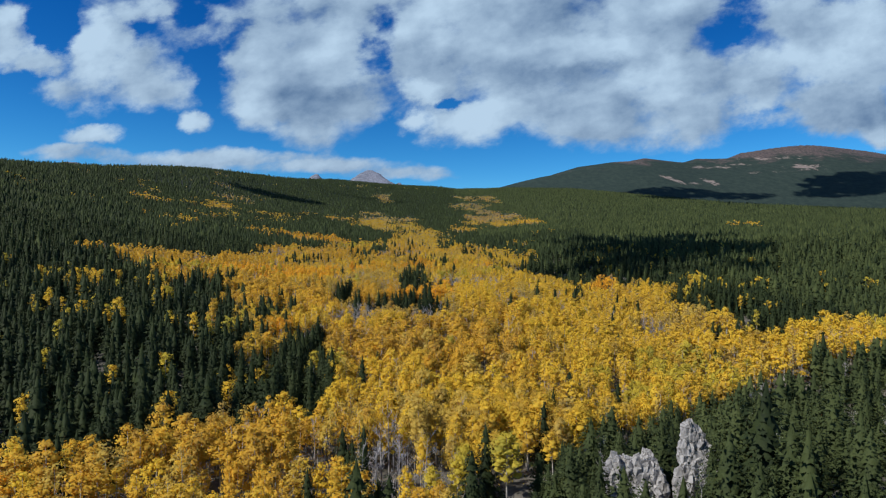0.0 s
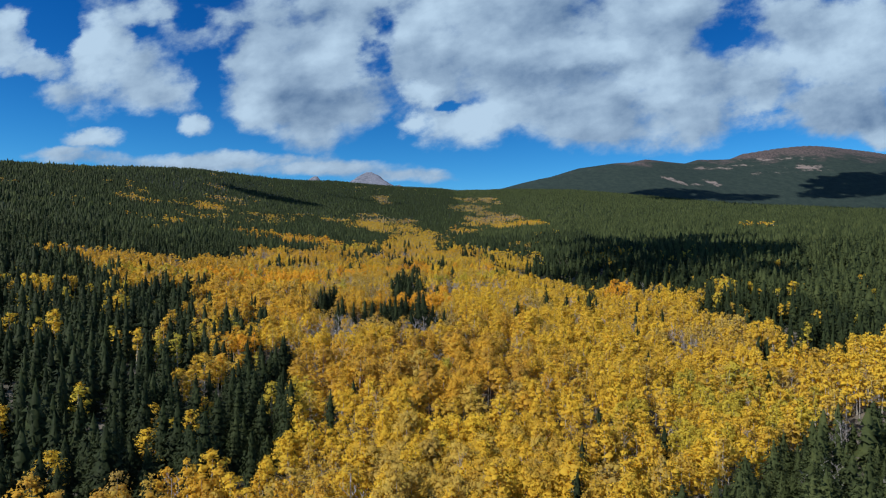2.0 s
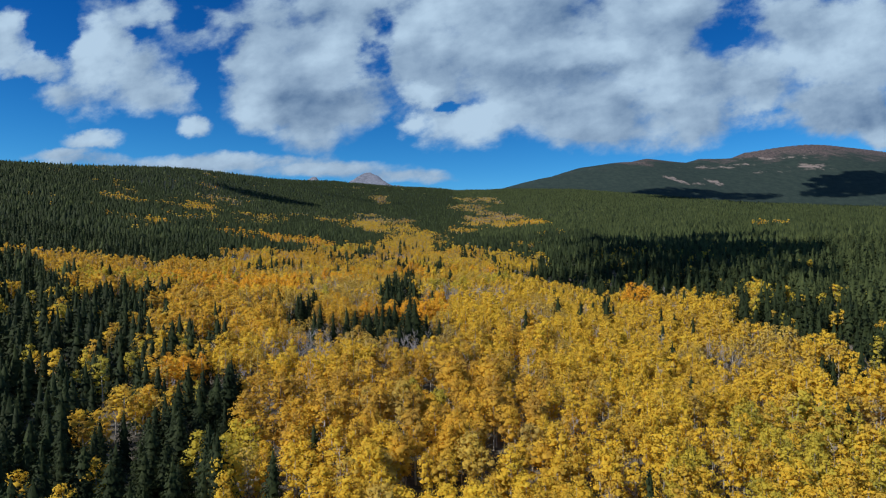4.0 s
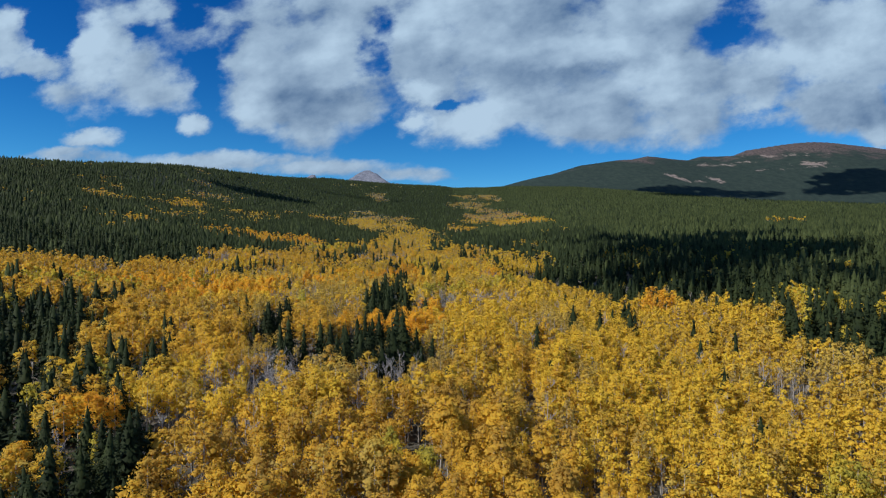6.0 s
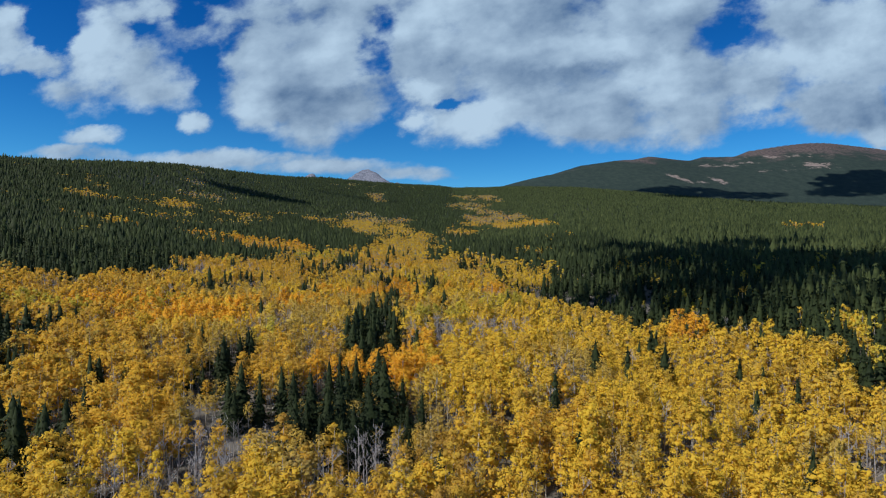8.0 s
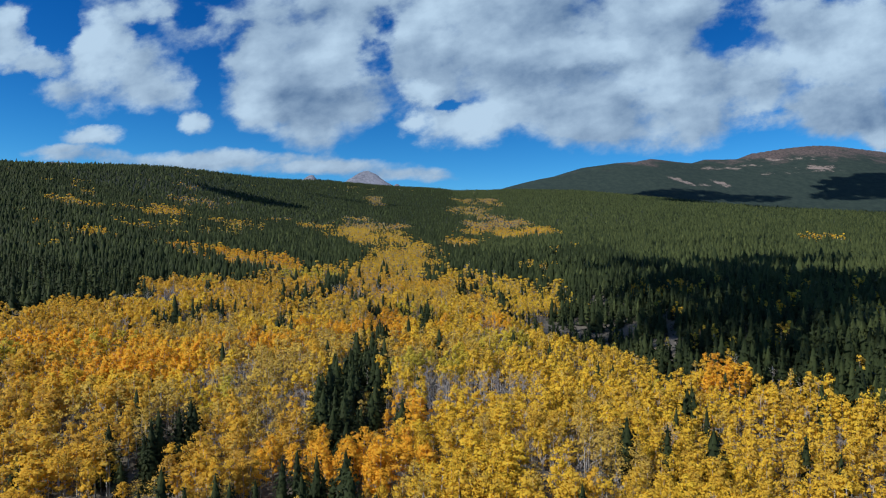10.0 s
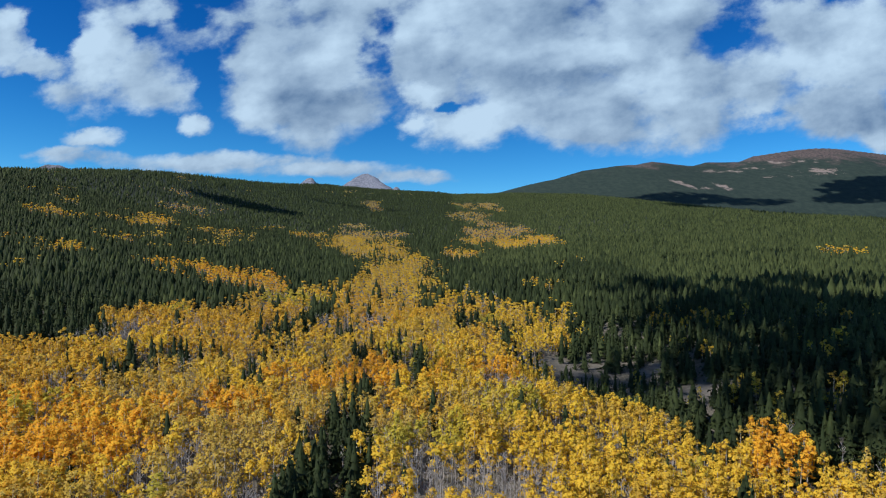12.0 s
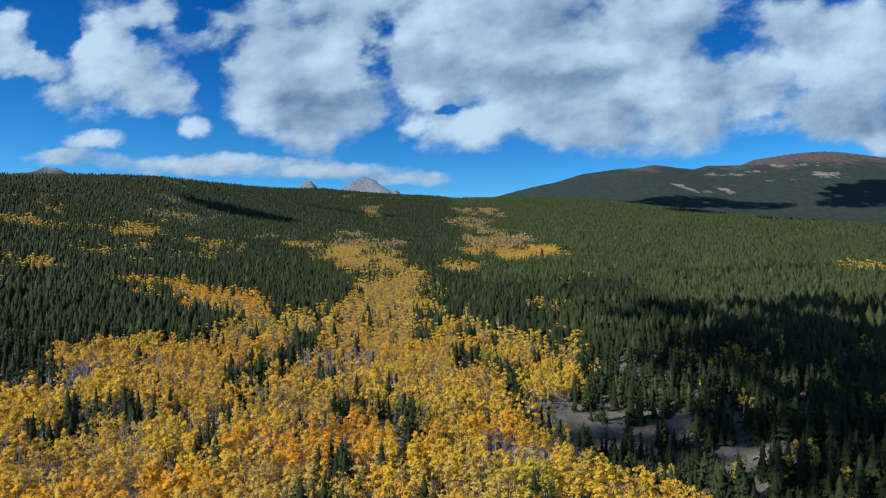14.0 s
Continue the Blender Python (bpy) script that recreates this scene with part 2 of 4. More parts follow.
def bark_material(name, pale, dark, rings):
    m, n = material(name)
    place = n.add("ShaderNodeNewGeometry").outputs["Position"]
    marks = n.noise(n.vec("MULTIPLY", place, (2.0, 2.0, rings)), 1.5, 4.0, 0.7)
    body = n.add("ShaderNodeBsdfPrincipled")
    body.inputs["Roughness"].default_value = 0.85
    n.put(body.inputs["Base Color"], n.mix(n.ramp(marks, 0.5, 0.68), pale, dark))
    finish(n, body, marks, 0.3)
    return m


ASPEN_BARK = bark_material("aspen_bark", (0.48, 0.45, 0.40), (0.10, 0.09, 0.08), 5.0)
GREY_WOOD = bark_material("grey_twigs", (0.37, 0.345, 0.335), (0.22, 0.195, 0.185), 1.0)
BROWN_BARK = bark_material("conifer_bark", (0.13, 0.095, 0.07), (0.06, 0.045, 0.035), 2.0)


def rock_material():
    m, n = material("lichened_granite")
    place = n.add("ShaderNodeNewGeometry").outputs["Position"]
    big, fine = n.noise(place, 0.9, 5.0, 0.65), n.noise(place, 7.0, 5.0, 0.7)
    crack = n.add("ShaderNodeTexVoronoi")
    crack.feature = "DISTANCE_TO_EDGE"
    n.put(crack.inputs["Vector"], n.vec("ADD", place, n.vec("SCALE", n.noise(place, 1.5, 3.0, 0.5, "Color"), scale=0.8)))
    crack.inputs["Scale"].default_value = 0.9
    gap = n.ramp(crack.outputs["Distance"], 0.0, 0.06)
    colour = n.mix(n.ramp(big, 0.35, 0.65), (0.21, 0.20, 0.19), (0.38, 0.365, 0.35))
    colour = n.mix(n.ramp(fine, 0.55, 0.75, 0, 0.6), colour, (0.20, 0.19, 0.15))
    colour = n.mix(gap, (0.12, 0.11, 0.10), colour)
    body = n.add("ShaderNodeBsdfPrincipled")
    body.inputs["Roughness"].default_value = 0.9
    n.put(body.inputs["Base Color"], colour)
    finish(n, body, n.math("ADD", n.math("MULTIPLY", gap, 0.5), fine), 0.6)
    return m


GRANITE = rock_material()


def ground_material():
    """Litter and dry grass in the valley, dark forest on the mountains' flanks, brown tundra and scree on their tops."""
    m, n = material("mountain_ground")
    place = n.add("ShaderNodeNewGeometry").outputs["Position"]
    xyz = n.add("ShaderNodeSeparateXYZ")
    n.put(xyz.inputs[0], place)
    fine, mid, wide = n.noise(place, 1.2, 5.0, 0.65), n.noise(place, 0.09, 5.0, 0.6), n.noise(place, 0.006, 5.0, 0.6)
    litter = n.mix(n.ramp(mid, 0.35, 0.65), (0.07, 0.064, 0.05), (0.145, 0.13, 0.11))
    litter = n.mix(n.ramp(fine, 0.45, 0.7, 0, 0.7), litter, (0.20, 0.18, 0.15))
    # Dark forest green, with the blue of distance haze mixed into the colour.
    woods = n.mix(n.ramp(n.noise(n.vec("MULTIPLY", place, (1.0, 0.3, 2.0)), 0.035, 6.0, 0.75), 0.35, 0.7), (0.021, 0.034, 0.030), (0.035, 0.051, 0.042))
    top = n.mix(n.ramp(mid, 0.4, 0.62), (0.055, 0.048, 0.05), (0.13, 0.10, 0.09))
    line = n.math("ADD", n.math("MULTIPLY_ADD", wide, 420.0, -210.0), xyz.outputs["Z"])
    line = n.math("ADD", line, n.math("MULTIPLY_ADD", n.noise(place, 0.02, 4.0, 0.65), 160.0, -80.0))
    bare = n.ramp(line, 500.0, 600.0)
    grit = n.noise(n.vec("MULTIPLY", place, (1.0, 0.0, 2.4)), 0.016, 8.0, 0.75)
    hill = n.mix(bare, woods, top)
    # pale scree on the round mountain: x, z, half width, half height, slant, weight
    stain = -1.0
    for cx, cz, rx, rz, slant, weight in ((1263, 377, 34, 52, 0.89, 0.9), (1449, 365, 44, 32, 0.0, 0.9), (1357, 353, 86, 11, 0.0, 0.6), (2023, 459, 140, 32, 0.0, 0.7),
                                          (1640, 488, 420, 34, -0.5, 0.3), (1776, 430, 220, 20, 0.0, 0.3), (1973, 543, 320, 30, -1.5, 0.3)):
        up = n.math("SUBTRACT", xyz.outputs["Z"], cz)
        u = n.math("DIVIDE", n.math("ADD", n.math("SUBTRACT", xyz.outputs["X"], cx), n.math("MULTIPLY", up, slant)), rx)
        v = n.math("DIVIDE", up, rz)
        near = n.math("SUBTRACT", weight, n.math("ADD", n.math("MULTIPLY", u, u), n.math("MULTIPLY", v, v)))
        stain = n.math("MAXIMUM", stain, near)
    scree = n.ramp(n.math("MULTIPLY_ADD", n.math("SUBTRACT", grit, 0.5), 6.5, stain), 0.3, 0.9)
    hill = n.mix(scree, hill, (0.23, 0.185, 0.165))
    peak = n.mix(n.ramp(mid, 0.4, 0.6), (0.12, 0.13, 0.165), (0.22, 0.23, 0.28))
    hill = n.mix(n.ramp(xyz.outputs["Y"], 3900.0, 4100.0), hill, peak)
    far = n.ramp(n.vec("LENGTH", n.vec("MULTIPLY", place, (1.0, 1.0, 0.0))), 1150.0, 1400.0)
    # Shade under the far trees put into the colour: litter darkens beyond 430 m.
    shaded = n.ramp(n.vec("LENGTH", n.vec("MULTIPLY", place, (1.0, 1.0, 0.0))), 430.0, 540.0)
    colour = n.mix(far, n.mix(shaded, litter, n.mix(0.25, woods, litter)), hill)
    body = n.add("ShaderNodeBsdfPrincipled")
    body.inputs["Roughness"].default_value = 0.95
    body.inputs["Specular IOR Level"].default_value = 0.1
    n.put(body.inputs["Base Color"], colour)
    finish(n, body, n.math("ADD", n.math("MULTIPLY", fine, 0.4), n.math("MULTIPLY", mid, 6.0)), 0.5)
    return m


GROUND = ground_material()


# ---- the land ----
def soft(t, w):
    return w * np.logaddexp(0, t / w)


def bump(x, y, cx, cy, rx, ry):
    return np.exp(-((x - cx) / rx) ** 2 - ((y - cy) / ry) ** 2)


def canopy(x, y):
    """Height of the tree tops over the valley."""
    brow = np.interp(x, [-700, -520, -366, 150, 520, 700, 900, 1500], [1300, 1480, 1960, 2600, 2400, 1450, 1200, 1100])
    ye = brow - soft(brow - y, 60)
    xe = -520 + soft(x + 520, 30)
    z = -34 + 0.08 * ye + 0.06 * soft(ye - 1000, 150)
    z = z + 0.13 * soft(-xe - 105, 30) + 0.14 * soft(-xe - 310, 40) + 0.09 * soft(-xe - 420, 20)
    bank = 1 / (1 + np.exp(-(y - 335) / 12))
    z = z - 7 * np.exp(-((x - 65) / 28) ** 2) / (1 + np.exp((y - 520) / 60)) + bank * 2 * (1 + np.tanh((x - 85) / 15))
    z = z + 7 * np.tanh(np.maximum(0, x - 180) / 80)
    z = z + 25 * np.exp(-((x + 200) / 240) ** 4) / (1 + np.exp(-(y - 1750) / 130))
    z = z - 4 * bump(x, y, -560, 740, 120, 160) + 5 * bump(x, y, -570, 1280, 150, 200)
    return z + 24 * bump(x, y, 50, 42, 32, 40) - 4 * bump(x, y, 22, 122, 26, 24)


def lattice(x, y, size, seed):
    """Smooth random field from 0 to 1 with bumps of the given size."""
    u, v = np.asarray(x, float) / size, np.asarray(y, float) / size
    i, j = np.floor(u), np.floor(v)
    fu, fv = u - i, v - j
    fu, fv = fu * fu * (3 - 2 * fu), fv * fv * (3 - 2 * fv)

    def corner(a, b):
        h = np.sin(a * 127.1 + b * 311.7 + seed * 74.7) * 43758.5453
        return h - np.floor(h)

    return (corner(i, j) * (1 - fu) + corner(i + 1, j) * fu) * (1 - fv) + (corner(i, j + 1) * (1 - fu) + corner(i + 1, j + 1) * fu) * fv


def rough(x, y, size, seed, octaves=5):
    total, weight = 0.0, 0.0
    for k in range(octaves):
        total = total + lattice(x, y, size / 2 ** k, seed + k) * 0.5 ** k
        weight += 0.5 ** k
    return total / weight - 0.5


def mountains(x, y):
    """Round tundra mountain to the right and rocky peaks behind the ridge."""
    line = [-370, 285, 406, 579, 752, 926, 1099, 1272, 1445, 1618, 1791, 2138, 2311, 2484, 2719, 3207, 3950, 5000]
    top = [150, 373, 409, 460, 499, 530, 570, 573, 561, 568, 592, 646, 658, 640, 610, 520, 432, 310]
    crest = sum(np.interp(x + d, line, top) for d in (-60, 0, 60)) / 3 + 2 * rough(x, y, 120, 3)
    gap = np.where(y < 3700, (3700 - y) / 1500, (y - 3700) / 1100)
    side = np.clip(1 - np.abs(gap), 0, 1)
    z = crest * side ** 0.75 + 22 * rough(x, y, 420, 9) * side * (1 - side) ** 1.5 * 2 - 140 * (1 - side)
    for cx, cy, top, r in ((-545, 4500, 618, 190), (-650, 4520, 500, 110), (-968, 4500, 560, 150), (-330, 4550, 520, 110), (-225, 4560, 515, 90), (-2570, 4050, 622, 260)):
        d = np.hypot(x - cx, y - cy) / r * (1 + 0.28 * np.cos(3 * np.arctan2(y - cy, x - cx) + cx * 0.013))
        crag = 150 * (0.12 - np.abs(rough(x, y, 260, 21))) + 40 * rough(x, y, 80, 25)
        z = np.maximum(z, 380 + (top - 380) * np.exp(-d ** 1.25) + crag * np.exp(-d * 0.6) - 260 * np.maximum(0, d - 1.2))
    return z


def ground_height(x, y):
    x, y = np.asarray(x, float), np.asarray(y, float)
    valley = canopy(x, y) - 8.8 + 1.8 / (1 + np.exp(-(y - 290) / 25)) + 1.6 / (1 + np.exp(-(y - 430) / 35)) + 1.2 * rough(x, y, 22, 5)
    far = np.clip((np.hypot(x, y) - 1000) / 700, 0, 1)
    return np.where(far > 0, np.maximum(valley, far * mountains(x, y) + (1 - far) * valley), valley)


def mesh_object(name, verts, faces, materials, slots=None, smooth=False, parent=None, normals=None):
    """One mesh object from arrays of points and of triangles or quads; normals: the way each point of foliage faces."""
    verts, faces = np.asarray(verts, np.float32), np.asarray(faces, np.int32)
    me = bpy.data.meshes.new(name)
    me.vertices.add(len(verts))
    me.vertices.foreach_set("co", verts.ravel())
    me.loops.add(faces.size)
    me.loops.foreach_set("vertex_index", faces.ravel())
    me.polygons.add(len(faces))
    me.polygons.foreach_set("loop_start", np.arange(0, faces.size, faces.shape[1], dtype=np.int32))
    for mat in materials:
        me.materials.append(mat)
    if slots is not None:
        me.polygons.foreach_set("material_index", np.asarray(slots, np.int32))
    me.polygons.foreach_set("use_smooth", np.full(len(faces), smooth, bool))
    me.update(calc_edges=True)
    if normals is not None:
        facing = me.attributes.new("custom_normal", "FLOAT_VECTOR", "POINT")
        facing.data.foreach_set("vector", np.asarray(normals, np.float32).ravel())
    ob = new(name, me)
    ob.parent = parent
    return ob


def build_ground():
    bearings = np.radians(np.concatenate([np.arange(-46, 46.01, 0.23), np.arange(50, 314, 4.0)]))
    rings = np.concatenate([[0.5], np.geomspace(4, 4150, 235), np.arange(4170, 4931, 20)])
    b, r = np.meshgrid(bearings, rings)
    x, y = np.sin(b) * r, np.cos(b) * r
    z = ground_height(x, y)
    rows, cols = x.shape
    i, j = np.meshgrid(np.arange(rows - 1), np.arange(cols), indexing="ij")
    k = (j + 1) % cols
    quads = np.stack([i * cols + j, i * cols + k, (i + 1) * cols + k, (i + 1) * cols + j], -1).reshape(-1, 4)
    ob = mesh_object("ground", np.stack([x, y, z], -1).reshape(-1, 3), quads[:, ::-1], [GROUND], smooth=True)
    return tagged(ob, "valley floor of dry litter rising to brown tundra mountains", "ground", kind="structure")


build_ground()


# ---- trees: patterns in metres, ten metres tall ----
rng = np.random.default_rng(7)


def unit(v):
    return v / np.maximum(np.linalg.norm(v, axis=-1, keepdims=True), 1e-6)


class Pattern:
    """Points, triangles, the slot of each triangle and the way each point faces."""

    def __init__(self):
        self.v, self.f, self.s, self.w, self.n = [], [], [], [], 0

    def add(self, verts, faces, slot, facing=None):
        verts, faces = np.asarray(verts, float).reshape(-1, 3), np.asarray(faces, int).reshape(-1, 3)
        flat = np.cross(verts[faces[:, 1]] - verts[faces[:, 0]], verts[faces[:, 2]] - verts[faces[:, 0]])
        if facing is None:
            facing = np.zeros(verts.shape)
            for k in range(3):
                np.add.at(facing, faces[:, k], flat)
        else:
            turned = np.sum(flat * facing[faces].mean(1), -1) < 0
            faces[turned] = faces[turned][:, ::-1]
        self.v.append(verts)
        self.f.append(faces + self.n)
        self.s.append(np.full(len(faces), slot))
        self.w.append(unit(facing))
        self.n += len(verts)

    def done(self):
        return np.concatenate(self.v), np.concatenate(self.f), np.concatenate(self.s), np.concatenate(self.w)


def stick(p, a, b, ra, rb, slot, sides=4):
    """A tapered limb from a to b."""
    a, b = np.asarray(a, float), np.asarray(b, float)
    d = (b - a) / max(np.linalg.norm(b - a), 1e-6)
    u = np.cross(d, (0.3, 0.9, 0.2))
    u /= np.linalg.norm(u)
    v = np.cross(d, u)
    t = np.arange(sides) * 2 * np.pi / sides
    ring = np.cos(t)[:, None] * u + np.sin(t)[:, None] * v
    verts = np.concatenate([a + ring * ra, b + ring * rb])
    faces = []
    for k in range(sides):
        m = (k + 1) % sides
        faces += [(k, m, sides + m), (k, sides + m, sides + k)]
    p.add(verts, faces, slot)


def tube(p, points, radii, slot, sides=4):
    """One tapered stem through several points."""
    t = np.arange(sides) * 2 * np.pi / sides
    ring = np.stack([np.cos(t), np.sin(t), np.zeros(sides)], -1)
    verts = np.concatenate([np.asarray(q, float) + ring * r for q, r in zip(points, radii)])
    faces = []
    for k in range(len(points) - 1):
        for a in range(sides):
            b = (a + 1) % sides
            faces += [(k * sides + a, k * sides + b, k * sides + sides + b), (k * sides + a, k * sides + sides + b, k * sides + sides + a)]
    p.add(verts, faces, slot)


def leaves(p, centres, normals, size, slot, swell):
    """Leaf clumps: small triangles facing roughly along the normals, shaded along the swell of the crown."""
    k = len(centres)
    u = unit(np.cross(normals, rng.normal(size=(k, 3))))
    v = np.cross(normals, u)
    s = size * rng.uniform(0.6, 1.35, (k, 1))
    a, b, c = centres - u * s - v * s * 0.6, centres + u * s - v * s * 0.5, centres + v * s * 1.1
    p.add(np.stack([a, b, c], 1).reshape(-1, 3), np.arange(k)[:, None] * 3 + [0, 1, 2], slot, np.repeat(unit(swell + normals * 0.25), 3, 0))


def crown_points(count, lumps, lo, hi, radius, lean):
    """Places on the outsides of the clumps of foliage that make up one domed crown, and the way they face."""
    level = lo + (hi - lo - 0.6) * np.linspace(0, 1, lumps) ** 0.8 + rng.uniform(-0.25, 0.25, lumps)
    f = np.clip((level - lo) / (hi - lo), 0, 1)
    reach = radius * np.clip(np.sin(np.pi * (0.22 + 0.74 * f)), 0.1, 1) ** 0.7
    turn = np.arange(lumps) * 2.4 + rng.uniform(-0.5, 0.5, lumps)
    out = reach * rng.uniform(0.35, 0.8, lumps)
    mid = np.stack([np.cos(turn) * out + lean[0] * f, np.sin(turn) * out + lean[1] * f, level], -1)
    mid[-1, :2] = np.asarray(lean)
    r = reach * rng.uniform(0.34, 0.58, lumps) + 0.28
    pick = rng.choice(lumps, count, p=r ** 2 / (r ** 2).sum())
    pick[: count // 4] = lumps - 1 - (np.arange(count // 4) % max(1, lumps // 2))
    way = unit(rng.normal(size=(count, 3)) + [0, 0, 0.55])
    at = mid[pick] + way * (r[pick] * rng.uniform(0.58, 1.3, count))[:, None] * [1, 1, 0.8]
    heart = np.array((lean[0] * 0.5, lean[1] * 0.5, lo * 0.6 + hi * 0.4))
    swell = unit(way * 0.25 + unit(at - heart) * 0.4 + [0, 0, 0.45])
    return at, unit(way + rng.normal(size=(count, 3)) * 0.25), swell, mid, r


def octahedron():
    """Points and triangles of a small eight-faced clump."""
    points = np.array(((1, 0, 0), (0, 1, 0), (-1, 0, 0), (0, -1, 0), (0, 0, 1), (0, 0, -1)), float)
    faces = [f for k in range(4) for f in ((k, (k + 1) % 4, 4), ((k + 1) % 4, k, 5))]
    return points, np.array(faces)


CLUMP = octahedron()


def clumps(p, mid, r, slot, fill):
    """The dense hearts of the clumps of foliage."""
    bv, bf = CLUMP
    for m, rad in zip(mid, r):
        turn = np.array(Euler(rng.uniform(0, 6, 3)).to_matrix())
        p.add((bv * rng.uniform(0.75, 1.2, (len(bv), 1))) @ turn.T * rad * fill * [1, 1, 0.8] + m, bf, slot, unit(bv @ turn.T + [0, 0, 0.6]))


def aspen(count, size, limbs=5, bole=5, lumps=9, fill=0.6):
    trunk, crown = Pattern(), Pattern()
    lean = rng.uniform(-0.5, 0.5, 2)
    top, radius, lo = 10.0, rng.uniform(1.5, 2.0), rng.uniform(3.0, 4.6)
    at, facing, swell, mid, r = crown_points(count, lumps, lo, top, radius, lean)
    leaves(crown, at, facing, size, 0, swell)
    if fill:
        clumps(crown, mid, r, 0, fill)
    knee = (lean[0] * 0.5, lean[1] * 0.5, 5.0)
    tube(trunk, [(0, 0, -0.4), knee, (lean[0] * 0.95, lean[1] * 0.95, 9.4)], (0.13, 0.09, 0.025), 0, bole)
    branches = []
    for k in range(limbs):
        z = rng.uniform(3.2, 8.0)
        branch = Pattern()
        stick(branch, np.array((lean[0] * z / 10, lean[1] * z / 10, z)), mid[k % len(mid)], 0.045, 0.012, 0, 3)
        branches.append(branch.done())
    return (trunk.done(), crown.done(), *branches)


def bare_aspen(limbs=16, bole=4):
    trunk = Pattern()
    lean = rng.uniform(-0.4, 0.4, 2)
    stick(trunk, (0, 0, -0.4), (lean[0] * 0.5, lean[1] * 0.5, 5), 0.11, 0.08, 0, bole)
    stick(trunk, (lean[0] * 0.5, lean[1] * 0.5, 5), (lean[0], lean[1], 9.2), 0.08, 0.02, 0, 3)
    twigs = Pattern()
    for k in range(limbs):
        z = rng.uniform(2.6, 8.8)
        a = np.array((lean[0] * z / 10, lean[1] * z / 10, z))
        t, r = k * 2.4, (1.5 - abs(z - 5) * 0.14) * rng.uniform(0.6, 1.1)
        b = a + (np.cos(t) * r, np.sin(t) * r, rng.uniform(0.7, 1.4))
        stick(twigs, a, b, 0.035, 0.012, 1, 3)
        for _ in range(5):
            c = a + (b - a) * rng.uniform(0.3, 1.0)
            twigs.add([c, c + rng.uniform(-0.55, 0.55, 3) + [0, 0, 0.55], c + [0.045, 0.03, 0.06]], [(0, 1, 2)], 1)
    return trunk.done(), twigs.done()


def skirt(p, lo, hi, radius, points, lift=0.4, ragged=0.3):
    """One tier of boughs: a ragged star of drooping tips round the trunk, closed to a cone."""
    k = points * 2
    t = np.arange(k) * 2 * np.pi / k + rng.uniform(0, 6.28)
    r = radius * np.where(np.arange(k) % 2, 0.66, 1.0) * rng.uniform(1 - ragged, 1 + ragged * 0.5, k)
    rim = np.stack([np.cos(t) * r, np.sin(t) * r, lo + np.where(np.arange(k) % 2, 0.12, -0.1) * radius + rng.uniform(-0.12, 0.12, k)], -1)
    verts = np.concatenate([rim, [[0, 0, hi]]])
    facing = unit(np.concatenate([rim * [1, 1, 0] / radius, [[0, 0, 0.3]]]) + [0, 0, lift])
    p.add(verts, [(m, (m + 1) % k, k) for m in range(k)], 0, facing)


def conifer(count, size, radius, shape=0.85, tiers=9, start=0.5, droop=0.35, points=5, bole=4, sweep=0.8):
    """Tufts of needles over tiers of drooping boughs round a straight trunk."""
    trunk, crown = Pattern(), Pattern()
    stick(trunk, (0, 0, -0.4), (0, 0, 9.0), 0.15, 0.03, 0, bole)
    step = (9.6 - start) / tiers
    for k in range(tiers):
        f = k / tiers
        reach = radius * (1 - f) ** shape * rng.uniform(0.52, 0.76)
        skirt(crown, start + step * k + rng.uniform(-0.2, 0.2), min(10.0, start + step * (k + 2.3)), reach, points)
    f = 1 - rng.uniform(0.0, 1, count) ** 0.58
    f = (np.floor(f * tiers) + rng.uniform(0.0, 0.7, count)) / tiers
    boughs = 7
    turn = np.floor(rng.uniform(0, boughs, count)) * 2 * np.pi / boughs + np.floor(f * tiers) * 1.9 + rng.normal(size=count) * 0.2
    bough = 0.75 + 0.45 * lattice(np.cos(turn) * 9, np.sin(turn) * 9 + f * 40, 3, 5)
    r = radius * (np.clip(1 - f, 0, 1) ** shape * 0.95 + 0.05) * bough
    out = rng.uniform(0.5, 1.0, count) ** 0.6
    o = np.stack([np.cos(turn), np.sin(turn), np.zeros(count)], -1)
    z = start + (9.8 - start) * f - droop * r * out + 0.35
    at = o * (r * out)[:, None] + np.stack([0 * z, 0 * z, z], -1)
    s = size * 0.72 * rng.uniform(0.7, 1.3, (count, 1)) * (1 - 0.3 * f[:, None])
    up = np.array([0, 0, 1.0])
    facing = unit(o * 0.75 + up * 0.5 + rng.normal(size=(count, 3)) * 0.42)
    hang = unit(o * 1.0 - up * sweep * 0.8 + rng.normal(size=(count, 3)) * 0.45)
    hang = unit(hang - facing * np.sum(hang * facing, -1, keepdims=True))
    across = np.cross(facing, hang)
    a, b, tip = at + across * s * 0.7 - hang * s * 0.6, at - across * s * 0.7 - hang * s * 0.6, at + hang * s * 1.3
    swell = unit(o * 0.9 + up * 0.5 + facing * 0.35)
    crown.add(np.stack([a, b, tip], 1).reshape(-1, 3), np.arange(count)[:, None] * 3 + [0, 1, 2], 0, np.repeat(swell, 3, 0))
    return trunk.done(), crown.done()


def spruce(count, size, tiers=9, points=5, bole=4):
    return conifer(count, size, rng.uniform(1.75, 2.35), 0.8, tiers, 0.5, 0.3, points, bole)


def pine(count, size, tiers=8, points=5, bole=4):
    return conifer(count, size, rng.uniform(1.8, 2.5), 0.66, tiers, 0.9, 0.05, points, bole, 0.0)


